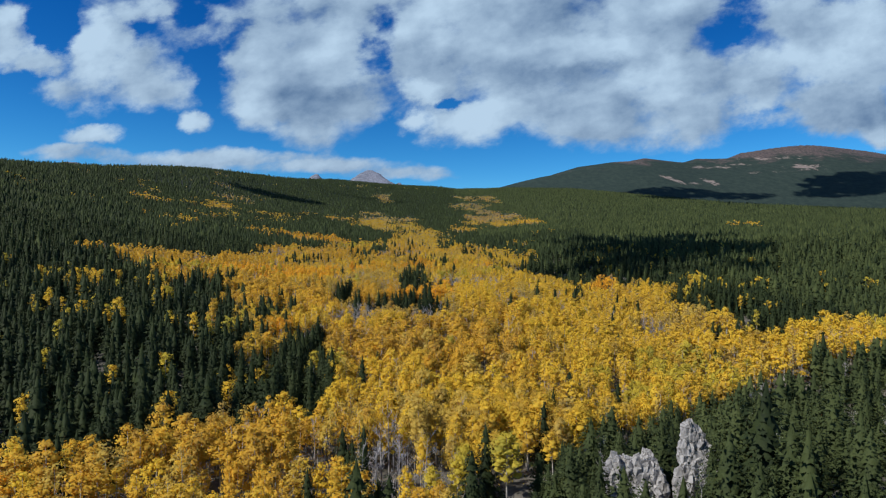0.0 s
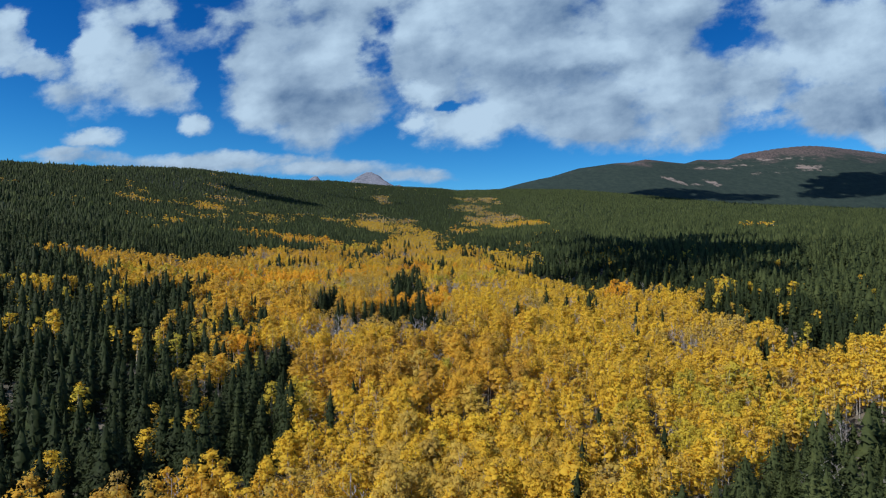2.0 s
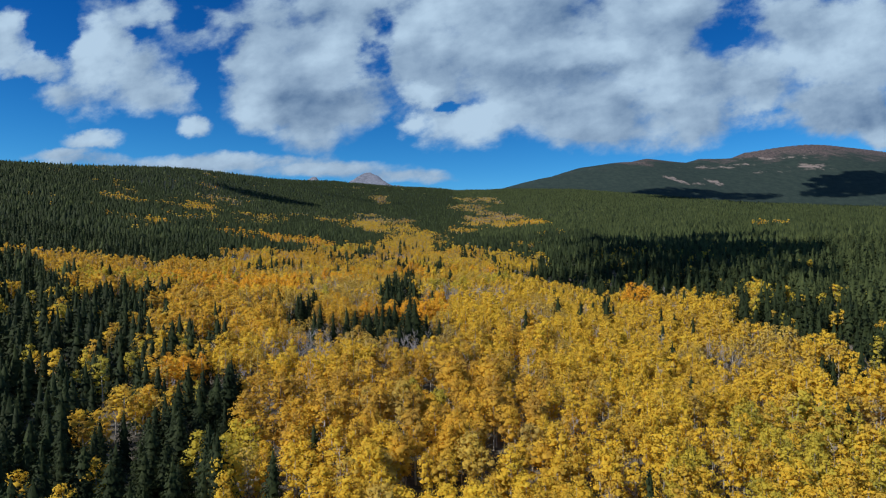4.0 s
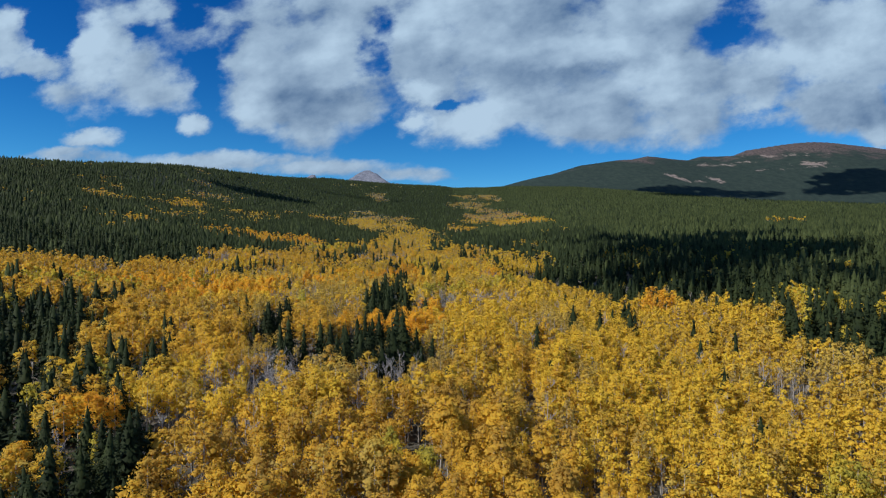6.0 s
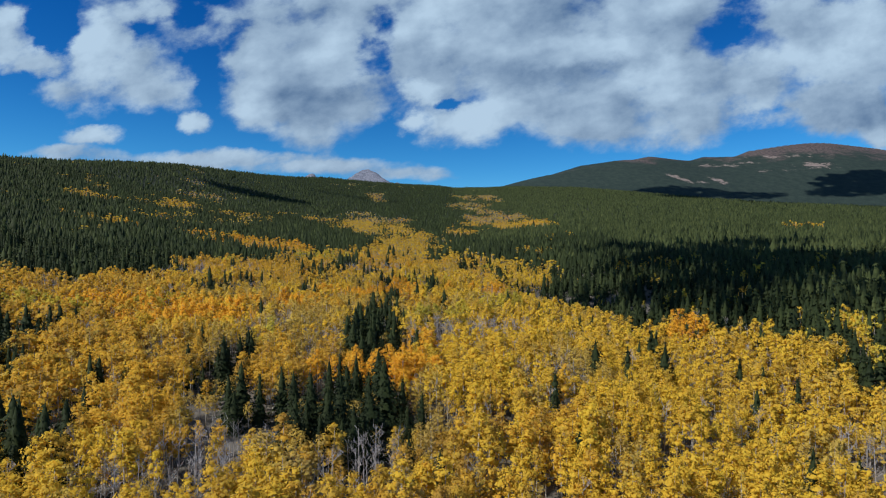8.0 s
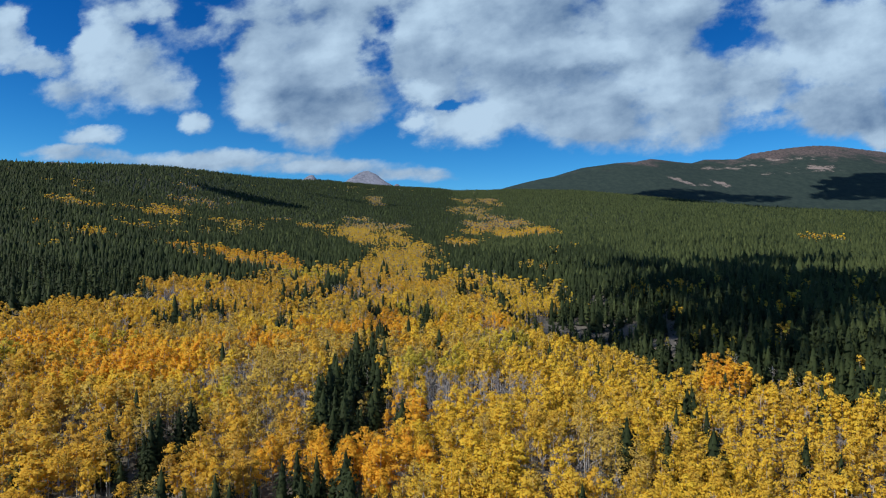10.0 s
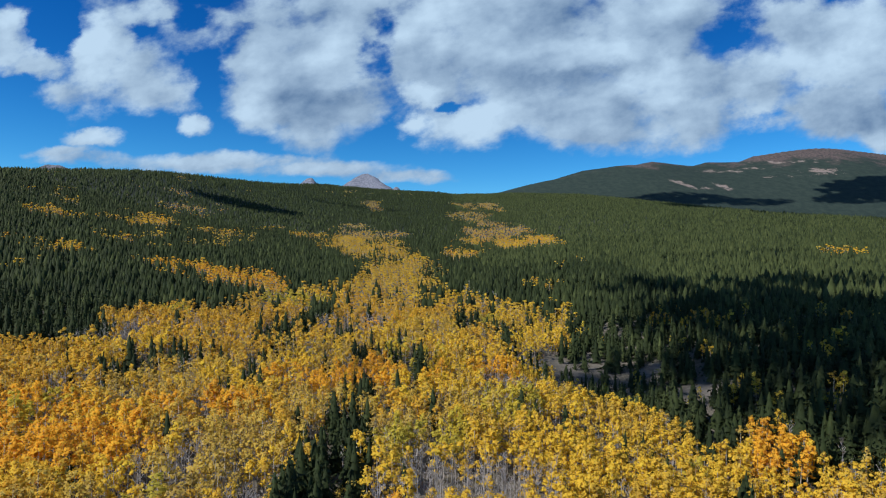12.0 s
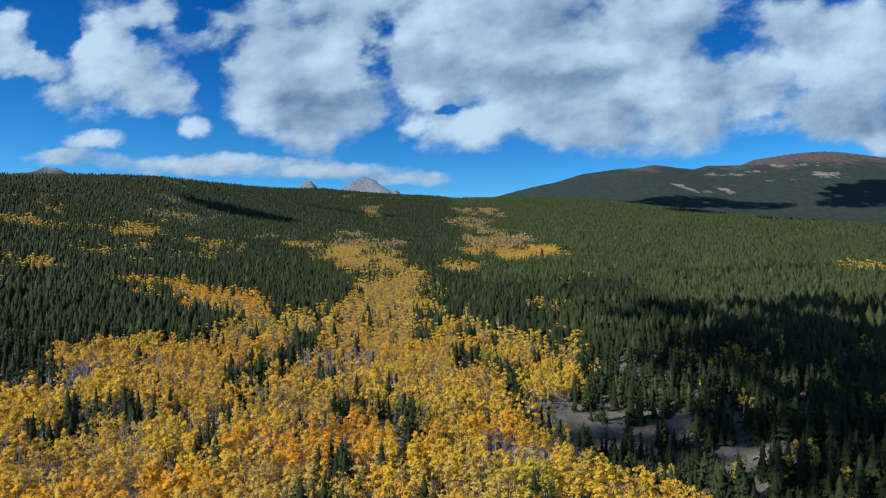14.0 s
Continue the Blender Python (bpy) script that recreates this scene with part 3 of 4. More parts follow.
def far_conifer(points, radius, tiers):
    """A far conifer: a few ragged tiers of boughs."""
    crown = Pattern()
    for k in range(tiers):
        skirt(crown, 0.4 + 5.6 * k / max(1, tiers), 10.0 if k == tiers - 1 else 5.5 + 3.0 * k, radius * (1 - 0.62 * k / max(1, tiers)), points, 0.2, 0.4)
    return crown.done()


def forest(name, patterns, places, materials, label, category):
    """One mesh of many trees. places: rows of x, y, z, height, girth, turn."""
    if not len(places):
        return None
    verts, faces, slots, ways, n = [], [], [], [], 0
    pick = rng.integers(0, len(patterns), len(places))
    for k, (pv, pf, ps, pw) in enumerate(patterns):
        rows = places[pick == k]
        if not len(rows):
            continue
        c, s = np.cos(rows[:, 5]), np.sin(rows[:, 5])
        g, h = rows[:, 4] * rows[:, 3] / 10, rows[:, 3] / 10
        x = (c[:, None] * pv[:, 0] - s[:, None] * pv[:, 1]) * g[:, None] + rows[:, 0:1]
        y = (s[:, None] * pv[:, 0] + c[:, None] * pv[:, 1]) * g[:, None] + rows[:, 1:2]
        z = pv[:, 2] * h[:, None] + rows[:, 2:3]
        verts.append(np.stack([x, y, z], -1).reshape(-1, 3))
        faces.append((pf[None] + (np.arange(len(rows)) * len(pv))[:, None, None]).reshape(-1, 3) + n)
        slots.append(np.tile(ps, len(rows)))
        wx, wy = c[:, None] * pw[:, 0] - s[:, None] * pw[:, 1], s[:, None] * pw[:, 0] + c[:, None] * pw[:, 1]
        ways.append(np.stack([wx, wy, np.broadcast_to(pw[:, 2], wx.shape)], -1).reshape(-1, 3))
        n += len(rows) * len(pv)
    ob = mesh_object(name, np.concatenate(verts), np.concatenate(faces), materials, np.concatenate(slots), True, None, np.concatenate(ways))
    return tagged(ob, label, category, kind="stuff")


def joined(trunk, crown, *branches):
    """Trunk, crown and branches as one pattern with two slots."""
    whole = Pattern()
    for (pv, pf, ps, pw), slot in ((trunk, 0), (crown, 1), *((b, 0) for b in branches)):
        whole.add(pv, pf, slot, pw)
    return whole.done()


# ---- where each kind of tree stands ----
def inside(x, y, outline):
    """Which places lie in the outline of a stand."""
    hit = np.zeros(len(x), bool)
    for (ax, ay), (bx, by) in zip(outline, outline[1:] + outline[:1]):
        cross = (ay > y) != (by > y)
        with np.errstate(divide="ignore", invalid="ignore"):
            hit ^= cross & (x < (bx - ax) * (y - ay) / (by - ay) + ax)
    return hit


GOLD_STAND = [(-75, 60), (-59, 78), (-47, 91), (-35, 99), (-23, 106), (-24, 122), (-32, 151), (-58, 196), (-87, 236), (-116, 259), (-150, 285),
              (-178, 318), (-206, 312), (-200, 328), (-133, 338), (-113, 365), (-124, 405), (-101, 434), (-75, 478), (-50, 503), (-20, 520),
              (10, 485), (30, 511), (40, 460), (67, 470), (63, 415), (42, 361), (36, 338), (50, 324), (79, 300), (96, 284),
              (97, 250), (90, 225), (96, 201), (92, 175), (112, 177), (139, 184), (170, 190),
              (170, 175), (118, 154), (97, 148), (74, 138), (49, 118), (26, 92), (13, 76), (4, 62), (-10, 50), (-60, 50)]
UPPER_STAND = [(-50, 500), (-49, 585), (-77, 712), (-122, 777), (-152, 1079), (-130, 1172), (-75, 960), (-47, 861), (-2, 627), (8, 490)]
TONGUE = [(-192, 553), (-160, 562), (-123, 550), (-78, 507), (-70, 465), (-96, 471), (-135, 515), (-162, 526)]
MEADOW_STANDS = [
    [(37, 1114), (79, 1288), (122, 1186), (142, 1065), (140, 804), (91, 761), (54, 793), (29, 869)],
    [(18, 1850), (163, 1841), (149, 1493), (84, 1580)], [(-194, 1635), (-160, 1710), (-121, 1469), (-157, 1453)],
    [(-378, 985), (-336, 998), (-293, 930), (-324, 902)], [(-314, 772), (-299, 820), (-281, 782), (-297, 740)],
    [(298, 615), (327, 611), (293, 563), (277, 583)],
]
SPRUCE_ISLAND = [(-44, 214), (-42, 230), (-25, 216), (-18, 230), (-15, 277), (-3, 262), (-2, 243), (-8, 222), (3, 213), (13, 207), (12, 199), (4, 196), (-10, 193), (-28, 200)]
# Patches inside the stands: x, y, half width, half depth.
ORANGE_SPOTS = [(-23, 327, 14, 6), (-22, 399, 6, 6), (-67, 276, 18, 8), (-86, 297, 24, 8), (-12, 334, 22, 7), (-7, 247, 11, 5), (80, 288, 7, 9), (23, 341, 10, 8),
                (-8, 231, 13, 10), (84, 298, 6, 8), (-48, 170, 5, 7), (-50, 306, 14, 6), (-46, 160, 5, 6), (-60, 72, 8, 8)]
BARE_SPOTS = [(-27, 403, 9, 12), (25, 327, 9, 7), (28, 490, 11, 22), (15, 271, 13, 10), (-89, 315, 8, 9), (92, 283, 4, 8), (-41, 269, 8, 6), (-19, 197, 7, 4), (-37, 157, 8, 6),
              (-6, 186, 5, 7), (-35, 149, 5, 4), (70, 199, 5, 6), (-6, 84, 7, 7), (18, 331, 8, 6)]
SPARSE_SPOTS = [(-46, 252, 26, 12), (-51, 315, 26, 20), (-34, 296, 26, 26), (-65, 335, 28, 20), (-19, 354, 31, 12), (-8, 100, 14, 18), (10, 400, 20, 16), (-2, 300, 22, 14), (-6, 192, 14, 10)]
LIME_SPOTS = [(51, 338, 13, 12), (-3, 356, 10, 9), (82, 325, 13, 9), (-85, 297, 5, 6), (-39, 260, 5, 4), (56, 285, 6, 6), (62, 150, 16, 14), (40, 128, 10, 9)]
# Conifers in the stands: close clumps, and single ones among the aspens.
SPRUCE_SPOTS = [(-44, 411, 8, 26), (-54, 388, 8, 13), (-15, 317, 9, 9), (-10, 264, 9, 14), (-39, 238, 10, 13), (-13, 286, 9, 14), (-52, 408, 6, 20), (69, 298, 6, 9), (-76, 346, 14, 8), (-8, 352, 14, 8),
                (-17, 84, 4, 5), (-9, 70, 6, 6), (-2, 66, 6, 5), (4, 74, 5, 6), (12, 87, 5, 6), (-92, 232, 14, 12), (-60, 222, 4, 4), (88, 184, 4, 6), (98, 291, 12, 12),
                (-36, 142, 6, 6), (-45, 173, 5, 7), (-57, 196, 5, 12), (-52, 186, 4, 6), (-61, 227, 3, 5), (-100, 250, 10, 16)]
SPRUCE_MIXES = [(-77, 346, 26, 13), (-11, 350, 28, 15), (43, 418, 20, 34), (-85, 369, 18, 24), (-21, 378, 14, 20), (-6, 314, 22, 18), (46, 450, 22, 45), (-55, 432, 15, 24), (-11, 328, 22, 14),
                (-90, 327, 8, 12), (-100, 245, 18, 26), (-57, 178, 9, 26), (70, 268, 10, 16), (-88, 419, 10, 30), (10, 470, 30, 40), (50, 345, 14, 16), (-62, 200, 8, 14)]
# Aspens mixed into the dark woods beside the stand.
MIXED_WOODS = [(-55, 172, 15, 30), (-45, 150, 10, 12), (-38, 157, 9, 8), (-72, 208, 12, 14)]
# Patches of aspen on the wooded slopes.
HILL_SPOTS = [(-344, 979, 32, 46), (-308, 815, 22, 18), (-231, 801, 22, 9), (-154, 882, 20, 36), (-250, 557, 34, 11), (-252, 635, 14, 14), (-353, 713, 26, 18), (-325, 760, 14, 14),
              (320, 624, 17, 15), (103, 408, 9, 8), (67, 537, 9, 13), (-60, 1000, 20, 60), (60, 1420, 50, 120), (-215, 930, 12, 30), (-418, 1120, 20, 40), (30, 720, 18, 40)]
LONE_SPRUCES = [(27.5, 127.5), (21, 112), (16, 93), (6, 82), (36, 121), (74, 238), (76, 229), (25, 216), (-17, 124), (73, 246), (62, 262), (70, 268), (54, 258)]
KNOLL = [(-2, 50), (2, 68), (13, 82), (26, 97), (49, 121), (74, 140), (97, 150), (118, 156), (170, 170), (170, 40), (40, 5), (14, 20)]


def scatter(lo, hi, step):
    """Uneven grid of places in the wedge of land ahead, between two distances."""
    gx, gy = np.meshgrid(np.arange(-0.8 * hi - 40, 0.8 * hi + 40, step), np.arange(lo, hi, step))
    x = (gx + rng.uniform(-0.48, 0.48, gx.shape) * step).ravel()
    y = (gy + rng.uniform(-0.48, 0.48, gy.shape) * step).ravel()
    keep = (np.abs(x - 5) < 0.78 * y + 28) & (x > -640) & (y < np.interp(x, [-640, -366, 150, 520, 700, 900, 2200], [1500, 2030, 2680, 2500, 1600, 1330, 1230]))
    return x[keep], y[keep]


def rows_at(x, y, height, girth):
    z = ground_height(x, y) - 0.1
    return np.stack([x, y, z, height, girth, rng.uniform(0, 6.28, len(x))], -1)


def kinds(x, y):
    """The kind of each tree: 0 spruce, 1 pine, 2 gold, 3 orange, 4 fading, 5 green-gold, 6 bare, 7 amber."""
    size = np.clip(y * 0.03, 4, 25)
    jx = x + (lattice(x, y, 14, 31) - 0.5) * size + (lattice(x, y, 5, 33) - 0.5) * size * 0.6
    jy = y + (lattice(x, y, 14, 32) - 0.5) * size * 2 + (lattice(x, y, 5, 34) - 0.5) * size
    r = rng.uniform(size=len(x))
    patch, speck, hue = lattice(x, y, 26, 41), lattice(x, y, 7, 42), lattice(x, y, 34, 43)
    kind = np.zeros(len(x), int)
    kind[(x > 130) | ((y > 620) & (x > 40))] = 1
    pale = (kind == 1) & (r < 0.35) & (y > 250)
    kind[pale] = 0
    kind[(kind == 0) & (y > 250) & (r < 0.1)] = 1
    # scattered aspens among the conifers
    among = (y < 260) & (x < -20) & (lattice(x, y, 20, 51) > 0.87) & (speck > 0.4)
    kind[among] = np.where(r[among] < 0.7, 2, 5)
    kind[(kind == 0) & (y < 260) & (r > 0.985)] = 5
    kind[(kind == 0) & (y < 260) & (r > 0.94) & (r < 0.955)] = 2
    hillside = (y > 430) & (lattice(x, y * 0.6, 70, 52) + 0.8 * lattice(x, y * 0.5, 13, 53) > 1.42) & (r < 0.45)
    kind[hillside & (x < 120)] = np.where(r[hillside & (x < 120)] < 0.25, 2, 4)
    edge = (y > 240) & (y < 420) & (x > 60) & (x < 190) & (lattice(x, y, 5, 54) > 0.88 - 0.15 * bump(x, y, 112, 270, 26, 20))
    kind[edge] = np.where(r[edge] < 0.5, 5, 2)
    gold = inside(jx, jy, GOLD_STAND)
    stand = np.where((hue > 0.88) & (y > 200), 4, 2)
    stand = np.where((lattice(x, y, 30, 44) + 0.3 * r + 0.004 * (-10 - x) > 0.72) & (x < 30), 7, stand)
    stand = np.where(r < 0.1, 4, stand)
    stand = np.where(patch < 0.12, 5, stand)
    stand = np.where((patch > 0.86) & (r < 0.75), 6, np.where(r > 0.95, 6, stand))
    kind = np.where(gold, stand, kind)
    stray = gold & (y > 285) & (lattice(x, y, 16, 61) > 0.82) & (lattice(x, y, 5, 62) > 0.5)
    kind[stray | (gold & (y > 290) & (x > -70) & (lattice(x, y, 4, 63) > 0.93))] = 0
    kind[gold & (r > 0.905) & (r < 0.918)] = 0
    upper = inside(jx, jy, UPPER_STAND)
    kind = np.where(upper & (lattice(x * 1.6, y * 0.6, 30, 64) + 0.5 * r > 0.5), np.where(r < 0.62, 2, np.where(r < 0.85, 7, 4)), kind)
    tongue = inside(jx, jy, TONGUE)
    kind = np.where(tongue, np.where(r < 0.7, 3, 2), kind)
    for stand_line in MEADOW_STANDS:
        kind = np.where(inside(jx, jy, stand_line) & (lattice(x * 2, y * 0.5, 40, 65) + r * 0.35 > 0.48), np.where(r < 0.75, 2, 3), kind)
    for cx, cy, rx, ry in MIXED_WOODS:
        kind = np.where((bump(jx, jy, cx, cy, rx, ry) > 0.37) & (kind < 2) & (lattice(x, y, 6, 68) + 0.3 * r > 0.76), np.where(r < 0.5, 2, np.where(r < 0.85, 7, 4)), kind)
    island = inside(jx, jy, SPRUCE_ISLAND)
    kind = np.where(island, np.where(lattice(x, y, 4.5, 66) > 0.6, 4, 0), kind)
    kind = np.where(bump(x, y, -7, 228, 9, 8) > 0.5, 3, kind)
    for spots, new_kind, share in ((SPARSE_SPOTS, 4, 0.5), (ORANGE_SPOTS, 3, 0.9), (BARE_SPOTS, 6, 0.85)):
        for cx, cy, rx, ry in spots:
            kind = np.where((bump(jx, jy, cx, cy, rx, ry) > 0.37) & (kind > 1) & (r < share), new_kind, kind)
    for cx, cy, rx, ry in SPRUCE_MIXES:
        kind = np.where((bump(jx, jy, cx, cy, rx, ry) > 0.37) & gold & (lattice(x, y, 5, 62) > 0.77), 0, kind)
    for cx, cy, rx, ry in SPRUCE_SPOTS:
        kind = np.where((bump(jx, jy, cx, cy, rx, ry) > 0.37) & gold & (lattice(x, y, 5, 62) > 0.25), 0, kind)
    for cx, cy, rx, ry in LIME_SPOTS:
        kind = np.where((bump(jx, jy, cx, cy, rx, ry) > 0.37) & (r < np.where(kind > 1, 0.55, 0.14)), 5, kind)
    for cx, cy, rx, ry in HILL_SPOTS:
        kind = np.where((bump(jx, jy, cx, cy, rx, ry) > 0.37) & (lattice(x * 1.4, y * 0.6, 12, 67) + 0.4 * r > 0.48), np.where(r < 0.6, 2, np.where(r < 0.8, 3, 4)), kind)
    knoll = inside(x + (jx - x) * 0.6, y + (jy - y) * 0.4, KNOLL)
    kind = np.where(knoll, np.where(r < 0.84, 1, np.where(r < 0.95, 0, 6)), kind)
    return kind


def heights(kind, x, y):
    k = len(x)
    tall = np.where(kind >= 2, rng.normal(8.5, 0.95, k) - 1.9 / (1 + np.exp(-(y - 290) / 25)) - 1.4 / (1 + np.exp(-(y - 430) / 35)), rng.normal(9.7, 1.7, k) - np.clip((y - 300) / 50, 0, 3.2) - np.clip((y - 480) / 300, 0, 1.6))
    tall = np.where(inside(x, y, KNOLL) & (kind < 2), rng.normal(7.7, 1.9, k), tall)
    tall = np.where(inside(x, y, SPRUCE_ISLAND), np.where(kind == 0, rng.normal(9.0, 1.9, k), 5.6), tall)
    tall = np.where((kind == 3) & (bump(x, y, -8, 231, 13, 10) > 0.37), rng.normal(8.4, 0.7, k), tall)
    tall = np.where(inside(x, y, KNOLL) & (kind == 6), rng.normal(6.8, 0.9, k), tall)
    tall = np.where(inside(x, y, GOLD_STAND) & (kind < 2) & (y > 285), rng.normal(8.0, 1.6, k), tall)
    tall = tall * (1 - 0.4 * bump(x, y, 58, 340, 26, 14))
    tall = tall + np.where(kind >= 2, 2.6 * (lattice(x, y, 5.5, 91) - 0.5), 0)
    tall = tall * (1 - 0.2 * bump(x, y, 21.5, 57, 5, 8))
    return np.clip(tall, 3.0, 14)


# Open spots without trees: rock outcrops, the bare bank over the creek.
def open_spot(x, y):
    rock = (bump(x, y, 21.8, 66.5, 4.2, 3.6) > 0.4) | (bump(x, y, 28, 65.4, 2.8, 2.2) > 0.4)
    bank = ((bump(x, y, 58, 366, 25, 19) > 0.36) | (bump(x, y, 86, 338, 12, 7) > 0.4)) & (lattice(x, y, 5, 71) > 0.36)
    bank = bank | (bump(x, y, 105, 211, 5, 9) > 0.4)
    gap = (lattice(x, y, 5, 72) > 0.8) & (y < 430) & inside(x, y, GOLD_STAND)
    grass = (bump(x, y, -27, 205, 11, 7) > 0.45) | (bump(x, y, -38, 166, 5, 6) > 0.45)
    return rock | bank | gap | grass


TREES = {}
BANDS = ((44, 265, 2.5), (265, 430, 2.15), (430, 900, 3.0), (900, 2700, 5.3))
for band, (lo, hi, step) in enumerate(BANDS):
    x, y = scatter(lo, hi, step)
    kind = kinds(x, y)
    dense = np.where(inside(x, y, KNOLL), 0.5, (0.4, 0.38, 0.92, 1)[band])
    dense = np.where(inside(x, y, SPRUCE_ISLAND), 0.42, dense)
    keep = ~open_spot(x, y) & ((kind >= 2) | (rng.uniform(size=len(x)) < dense))
    x, y, kind = x[keep], y[keep], kind[keep]
    if band == 0:
        lone = np.array([p for p in LONE_SPRUCES if p[1] < 265])
        clear = np.min(np.hypot(x[:, None] - lone[:, 0], y[:, None] - lone[:, 1]), 1) > 2.4
        x, y, kind = np.append(x[clear], lone[:, 0]), np.append(y[clear], lone[:, 1]), np.append(kind[clear], np.zeros(len(lone), int))
    wide = rng.uniform(0.8, 1.3, len(x)) * np.where(kind < 2, (1.3, 1.35, 1.3, 1.6)[band], (1, 1, 1.35, 1.6)[band])
    tall = heights(kind, x, y)
    if band == 0:
        tall[-len(lone):], wide[-len(lone):] = 11.0, 1.1
    TREES[band] = (kind, rows_at(x, y, tall, wide))

# the woods go on beside and below the start of the flight line
gx, gy = np.meshgrid(np.arange(-190, 215, 4.0), np.arange(-90, 190, 4.0))
x, y = (gx + rng.uniform(-1.9, 1.9, gx.shape)).ravel(), (gy + rng.uniform(-1.9, 1.9, gy.shape)).ravel()
keep = ((np.abs(x - 5) > 0.78 * y + 28) | (y < 44)) & ~((np.abs(x) < 7) & (y < 44))
x, y = x[keep], y[keep]
kind = np.where((lattice(x, y, 45, 81) > 0.62) & (x < 20), 2, np.where(x > 10, 1, 0))
margin = rows_at(x, y, rng.normal(8.0, 1.3, len(x)), rng.uniform(1.2, 1.6, len(x)))
TREES[2] = (np.append(TREES[2][0], kind), np.concatenate([TREES[2][1], margin]))

LEAF = {2: GOLD, 3: ORANGE, 4: DULL, 5: LIME, 7: AMBER}
WORD = {2: ("gold_aspens", "dense stand of golden autumn aspens"), 3: ("orange_aspens", "stand of deep orange autumn aspens"),
        4: ("fading_aspens", "thin dull-gold aspens with grey twigs showing"), 5: ("green_gold_aspens", "aspens still turning from green to gold"),
        7: ("amber_aspens", "dense stand of amber autumn aspens")}

# ---- single trees beside the flight line ----
SINGLE_ASPENS, SINGLE_CONIFERS = 300, 300


def thing(name, shape, trunk_mat, crown_mat):
    base = new(name)
    trunk, crown, *branches = shape
    for part_name, (pv, pf, ps, pw), mat in (("trunk", trunk, trunk_mat), ("crown", crown, crown_mat), *(("branch", b, trunk_mat) for b in branches)):
        mesh_object(part_name, pv, pf, [mat], None, True, base, pw)
    return base


kind, rows = TREES[0]
near_line = np.abs(rows[:, 0] - 6) + np.maximum(0, rows[:, 1] - 150) * 0.5 + np.maximum(0, 62 - rows[:, 1]) * 9
singles = np.zeros(len(rows), bool)
for group, limit in (((2, 3, 4, 5, 7), SINGLE_ASPENS), ((0, 1), SINGLE_CONIFERS)):
    order = np.argsort(near_line + 1e6 * ~np.isin(kind, group))
    singles[order[:limit]] = True

made = {}
for k, mat in LEAF.items():
    made[k] = []
    for _ in range(5 if k == 2 else 3):
        ob = thing("aspen", aspen(900, 0.122, 6, 6, 22, 0.6), ASPEN_BARK, mat)
        tagged(ob, {2: "slender aspen with pale trunk and bright golden leaves", 3: "slender aspen with pale trunk and orange leaves",
                    4: "thin-leaved aspen with dull gold fading leaves", 5: "aspen with green leaves turning gold",
                    7: "slender aspen with pale trunk and amber leaves"}[k], "tree", "aspens below the flight line")
        made[k].append(ob)
for k, mat, label in ((0, SPRUCE, "dark green spruce with drooping branches"), (1, PINE, "olive green pine on the rocky slope")):
    made[k] = []
    for _ in range(5):
        shape = spruce(760, 0.26, 12, 7, 5) if k == 0 else pine(820, 0.27, 11, 7, 5)
        ob = thing("spruce" if k == 0 else "pine", shape, BROWN_BARK, mat)
        made[k].append(tagged(ob, label, "tree", "conifers near the flight line"))
fresh = {id(o): True for group in made.values() for o in group}
for k, row in zip(kind[singles], rows[singles]):
    source = made[k][rng.integers(len(made[k]))]
    m = pose(row[0], row[1], row[2], 0, 0, math.degrees(row[5]))
    ob = source if fresh.pop(id(source), False) else copy_thing(source, m)
    ob.matrix_basis = m @ Matrix.Diagonal((row[4] * row[3] / 10, row[4] * row[3] / 10, row[3] / 10, 1))
for group in made.values():
    for source in group:
        if id(source) in fresh:
            for o in (*source.children_recursive, source):
                bpy.data.objects.remove(o)
kind, rows = kind[~singles], rows[~singles]
close = ((np.abs(rows[:, 0] - 5) < 58) & (rows[:, 1] < 250)) | ((rows[:, 0] > 20) & (rows[:, 0] < 88) & (rows[:, 1] < 130))
TREES[0], TREES[-1] = (kind[~close], rows[~close]), (kind[close], rows[close])
kind, rows = TREES[1]
middle = (rows[:, 1] < 345) & (np.abs(rows[:, 0]) < 100)
TREES[1], TREES[4] = (kind[~middle], rows[~middle]), (kind[middle], rows[middle])
kind, rows = TREES[2]
middle = (rows[:, 1] > 430) & (rows[:, 1] < 590)
TREES[2], TREES[5] = (kind[~middle], rows[~middle]), (kind[middle], rows[middle])

# ---- the rest of the forest ----
# leaves, their size, limbs, sides of the trunk, clumps, faces of a clump; by band, the closest last
ASPEN_PATTERNS = [[joined(*aspen(n, size, limbs, bole, lumps, 0.6)) for _ in range(6)] for n, size, limbs, bole, lumps in (
    (170, 0.24, 1, 3, 9), (50, 0.42, 0, 3, 5), (16, 0.72, 0, 3, 2), (7, 1.1, 0, 3, 1), (100, 0.30, 0, 3, 7), (30, 0.5, 0, 3, 3), (400, 0.158, 2, 3, 13))]
SPARSE_PATTERNS = [[joined(*aspen(n, size, limbs, bole, lumps, fill)) for _ in range(5)] for n, size, limbs, bole, lumps, fill in (
    (120, 0.23, 4, 3, 8, 0.45), (38, 0.40, 1, 3, 4, 0.45), (14, 0.7, 0, 3, 2, 0.45), (7, 1.1, 0, 3, 1, 0.4), (76, 0.27, 2, 3, 7, 0.45), (26, 0.48, 0, 3, 3, 0.4), (240, 0.16, 5, 3, 11, 0.4))]
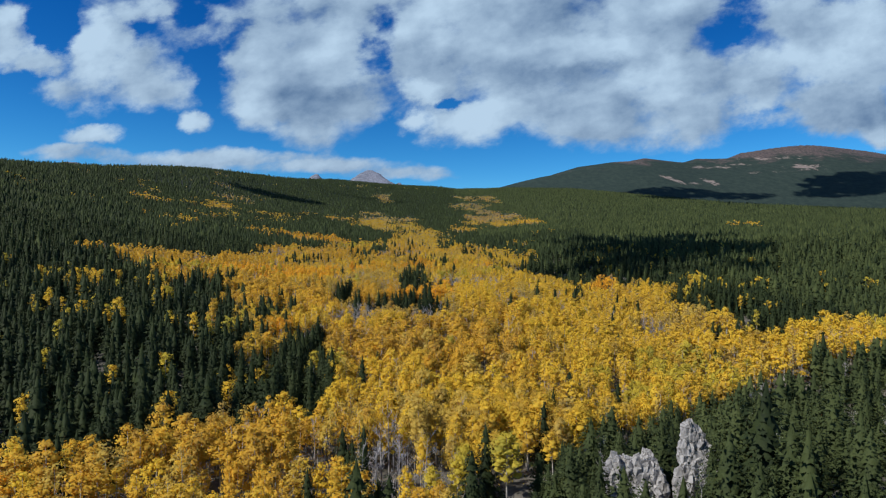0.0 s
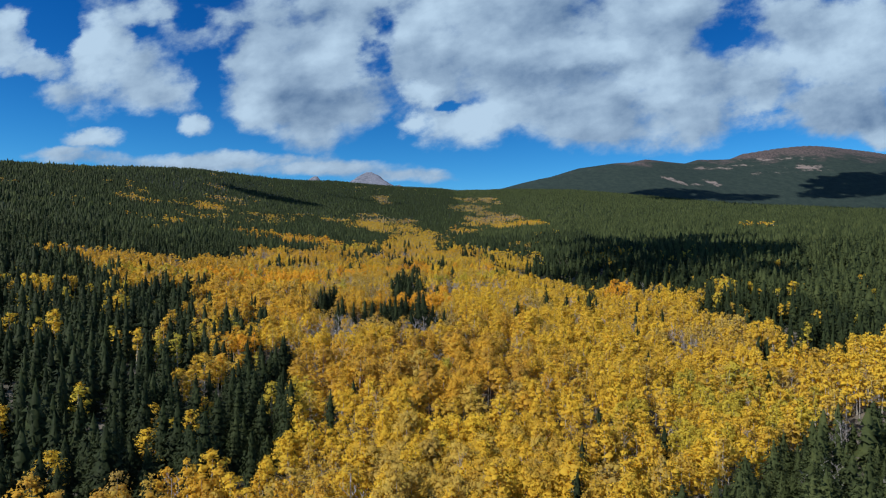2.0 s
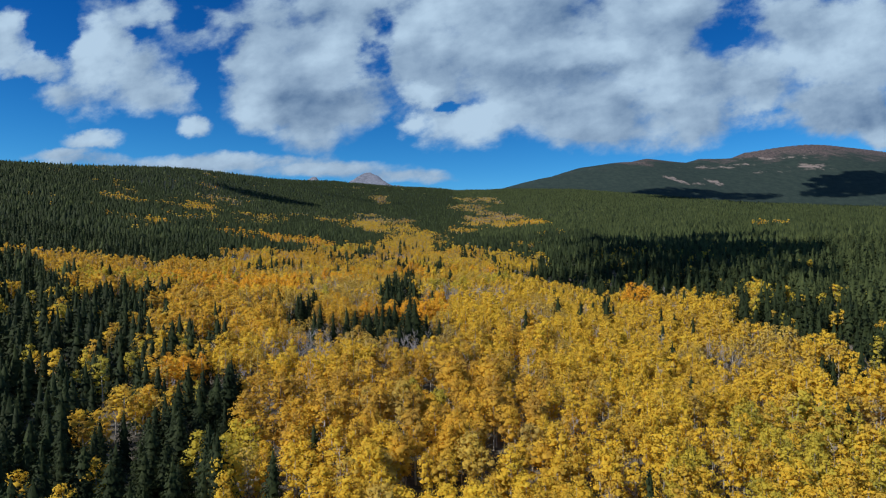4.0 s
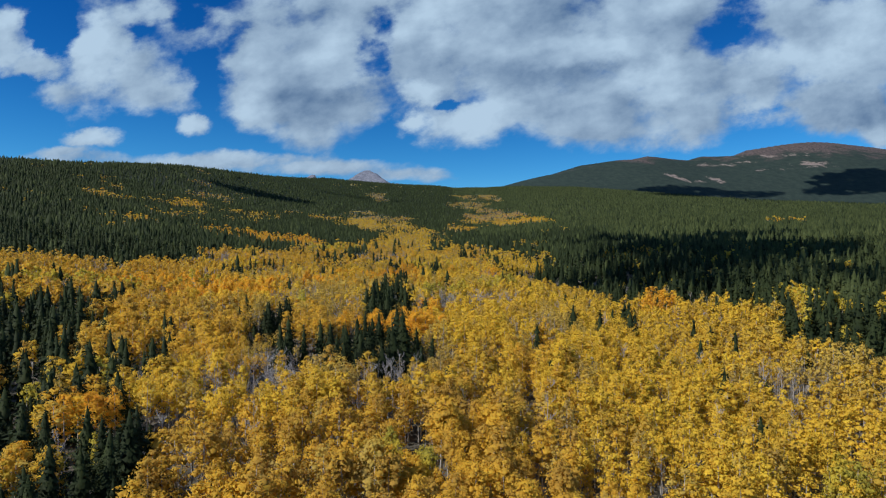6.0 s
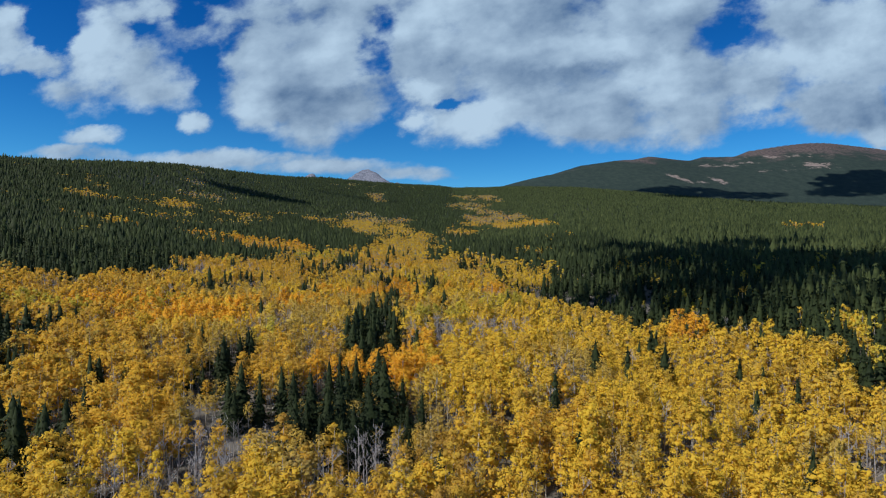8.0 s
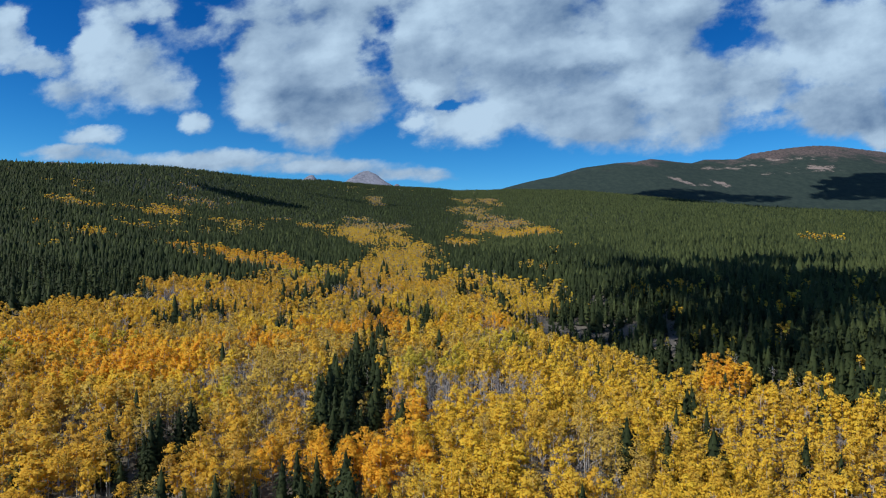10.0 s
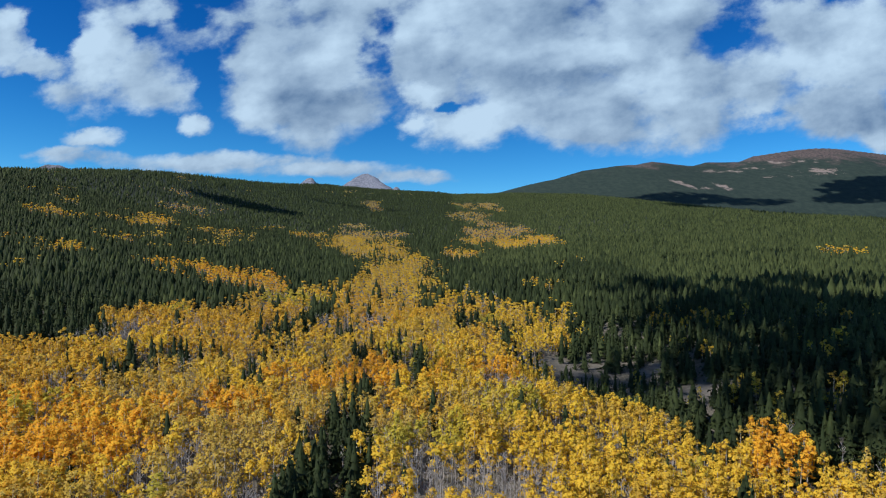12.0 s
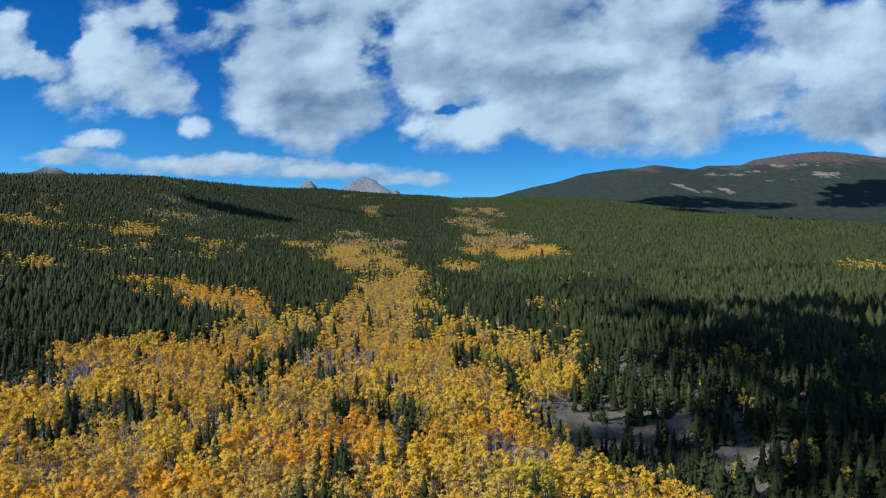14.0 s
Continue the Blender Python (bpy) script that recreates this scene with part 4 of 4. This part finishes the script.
# tufts, their size, tiers, points of a tier for the bands of full trees; points and tiers for the far ones
def conifer_patterns(tree, slim):
    full = {0: (110, 0.5, 7, 4), 1: (30, 0.75, 5, 3), 4: (56, 0.62, 6, 4), 6: (400, 0.33, 10, 6)}
    far = {2: (2, 2), 3: (2, 1), 5: (3, 3)}
    return [[joined(*tree(*full[k], 3)) if k in full else far_conifer(far[k][0], rng.uniform(1.8, 2.4) * slim, far[k][1]) for _ in range(7)] for k in range(7)]


SPRUCE_PATTERNS, PINE_PATTERNS = conifer_patterns(spruce, 1.0), conifer_patterns(pine, 1.08)
BARE_PATTERNS = [[joined(*bare_aspen(15)) for _ in range(5)], [joined(*bare_aspen(11, 3)) for _ in range(4)]]
for band, (kind, rows) in TREES.items():
    for k, mat in LEAF.items():
        patterns = (SPARSE_PATTERNS if k == 4 else ASPEN_PATTERNS)[band]
        forest(WORD[k][0], patterns, rows[kind == k], [ASPEN_BARK, mat], WORD[k][1], "trees")
    forest("spruces", SPRUCE_PATTERNS[band], rows[kind == 0], [BROWN_BARK, SPRUCE] if band not in (2, 3, 5) else [SPRUCE], "dense dark green spruce forest", "trees")
    forest("pines", PINE_PATTERNS[band], rows[kind == 1], [BROWN_BARK, PINE] if band not in (2, 3, 5) else [PINE], "olive green pine forest in sunlight", "trees")
    forest("bare_aspens", BARE_PATTERNS[band > 0], rows[kind == 6], [GREY_WOOD, GREY_WOOD], "leafless grey aspens with thin twigs", "trees")


# ---- clouds overhead, whose shade lies on the slopes ----
def cloud_material():
    m, n = material("cloud_white")
    place = n.add("ShaderNodeNewGeometry").outputs["Position"]
    body = n.add("ShaderNodeBsdfDiffuse")
    n.put(body.inputs["Color"], n.mix(n.noise(place, 0.02), (0.78, 0.80, 0.84), (0.92, 0.93, 0.95)))
    finish(n, body)
    return m


CLOUD_WHITE = cloud_material()


def cloud_over(spots, height):
    """A flat cumulus of many puffs that hangs between the sun and the spots of land: rows of x, y, z, half width, half depth."""
    ball = bmesh.new()
    bmesh.ops.create_icosphere(ball, subdivisions=1, radius=1)
    bv = np.array([v.co[:] for v in ball.verts])
    bf = np.array([[v.index for v in f.verts] for f in ball.faces])
    ball.free()
    p = Pattern()
    for x, y, z, rx, ry in spots:
        count = int(14 + rx * ry / 26) if height < 900 else 190
        for _ in range(min(count, 200)):
            a, d = rng.uniform(0, 6.28), rng.uniform() ** 0.5
            r = min(rx, ry) * rng.uniform(0.18, 0.42) * (1.15 - 0.6 * d)
            mid = Vector((x + math.cos(a) * d * rx, y + math.sin(a) * d * ry, z)) + SUN_WAY * (height / SUN_WAY.z)
            puff_v = bv * (1 + 0.35 * (rng.uniform(size=(len(bv), 1)) - 0.5)) * [r, r, r * 0.35] + np.array(mid[:])
            p.add(puff_v, bf, 0)
    pv, pf, ps, pw = p.done()
    ob = mesh_object("cloud", pv, pf, [CLOUD_WHITE], smooth=True)
    return tagged(ob, "white cumulus cloud drifting high over the valley", "cloud", kind="stuff")


cloud_over([(175, 480, 0, 80, 30), (120, 405, -4, 40, 30), (115, 355, -8, 40, 26), (165, 400, 0, 55, 50), (140, 315, -10, 40, 22), (101, 300, -14, 16, 13), (20, 340, -10, 52, 9), (-30, 352, -10, 42, 8),
            (62, 350, -8, 28, 18), (45, 352, -8, 18, 10), (90, 320, -12, 24, 14), (106, 335, -10, 26, 14), (138, 350, -8, 30, 22), (150, 440, 0, 50, 22), (262, 630, 14, 80, 12), (150, 585, 10, 40, 6)], 420)
cloud_over([(2300, 3030, 300, 420, 170), (2000, 2930, 253, 230, 80), (1120, 3010, 256, 330, 100), (1480, 2960, 240, 220, 60), (630, 1620, 150, 70, 100), (745, 1400, 120, 90, 50), (900, 1240, 95, 120, 35)], 1500)
cloud_over([(-330, 1180, 110, 75, 55), (-180, 1500, 130, 130, 20)], 900)


# ---- granite outcrops among the pines ----
def boulder(size, seed):
    """A broken granite block: tilted slabs, cracks and uneven faces."""
    bm = bmesh.new()
    bmesh.ops.create_icosphere(bm, subdivisions=4, radius=1)
    tilt = Euler((0.35 * math.sin(seed), 0.35 * math.cos(seed * 1.7), seed)).to_matrix()
    for v in bm.verts:
        q = tilt @ v.co
        step = Vector((round(q.x * 1.9) / 1.9, round(q.y * 1.9) / 1.9, round(q.z * 2.6) / 2.6))
        p = tilt.transposed() @ q.lerp(step, 0.42)
        p += v.co * (0.34 * noise.noise(v.co * 1.6 + Vector((seed, 0, 0))) + 0.2 * noise.noise(v.co * 3.7 + Vector((0, seed, 0))) + 0.12 * noise.noise(v.co * 8.5))
        v.co = Vector((p.x * size[0], p.y * size[1], p.z * size[2]))
    return bm


def part(name, bm, mat, parent, at=(0, 0, 0)):
    me = bpy.data.meshes.new(name)
    bm.to_mesh(me)
    bm.free()
    me.materials.append(mat)
    ob = new(name, me)
    ob.parent, ob.location = parent, at
    return ob


def outcrop(x, y, blocks, label):
    base = new("rock_outcrop")
    base.location = (x, y, float(ground_height(x, y)))
    for k, (dx, dy, dz, sx, sy, sz) in enumerate(blocks):
        part("boulder", boulder((sx, sy, sz * 0.9), 3.1 * k + x), GRANITE, base, (dx, dy, dz))
    return tagged(base, label, "rock", "granite outcrops")


outcrop(22, 68, [(-2.2, 0.2, 4.6, 1.3, 1.5, 2.6), (-0.9, 0.5, 4.9, 1.2, 1.4, 2.4), (0.5, 0.1, 4.7, 1.3, 1.4, 2.5), (1.7, 0.3, 5.2, 1.2, 1.3, 2.5), (2.6, -0.4, 3.6, 1.2, 1.3, 2.6),
                 (-1.6, -1.0, 2.4, 1.5, 1.2, 2.4), (0.2, -1.2, 2.6, 1.5, 1.2, 2.5), (1.6, -1.1, 2.2, 1.3, 1.1, 2.4)],
        "pale grey cracked granite outcrop with a broad top")
outcrop(28, 65.5, [(-0.5, 0.3, 7.6, 0.8, 0.9, 1.8), (0.3, 0.1, 6.6, 0.9, 1.0, 2.0), (-0.9, -0.2, 5.4, 1.0, 1.0, 2.2), (1.2, -0.2, 5.2, 1.0, 1.0, 2.0), (2.0, -0.4, 3.9, 1.1, 1.0, 2.0),
                   (0.2, -0.7, 4.0, 1.2, 1.0, 2.4), (-1.2, -0.6, 2.6, 1.2, 1.1, 2.6), (1.0, -0.9, 2.2, 1.3, 1.0, 2.4)],
        "jagged grey granite ridge standing among pines")
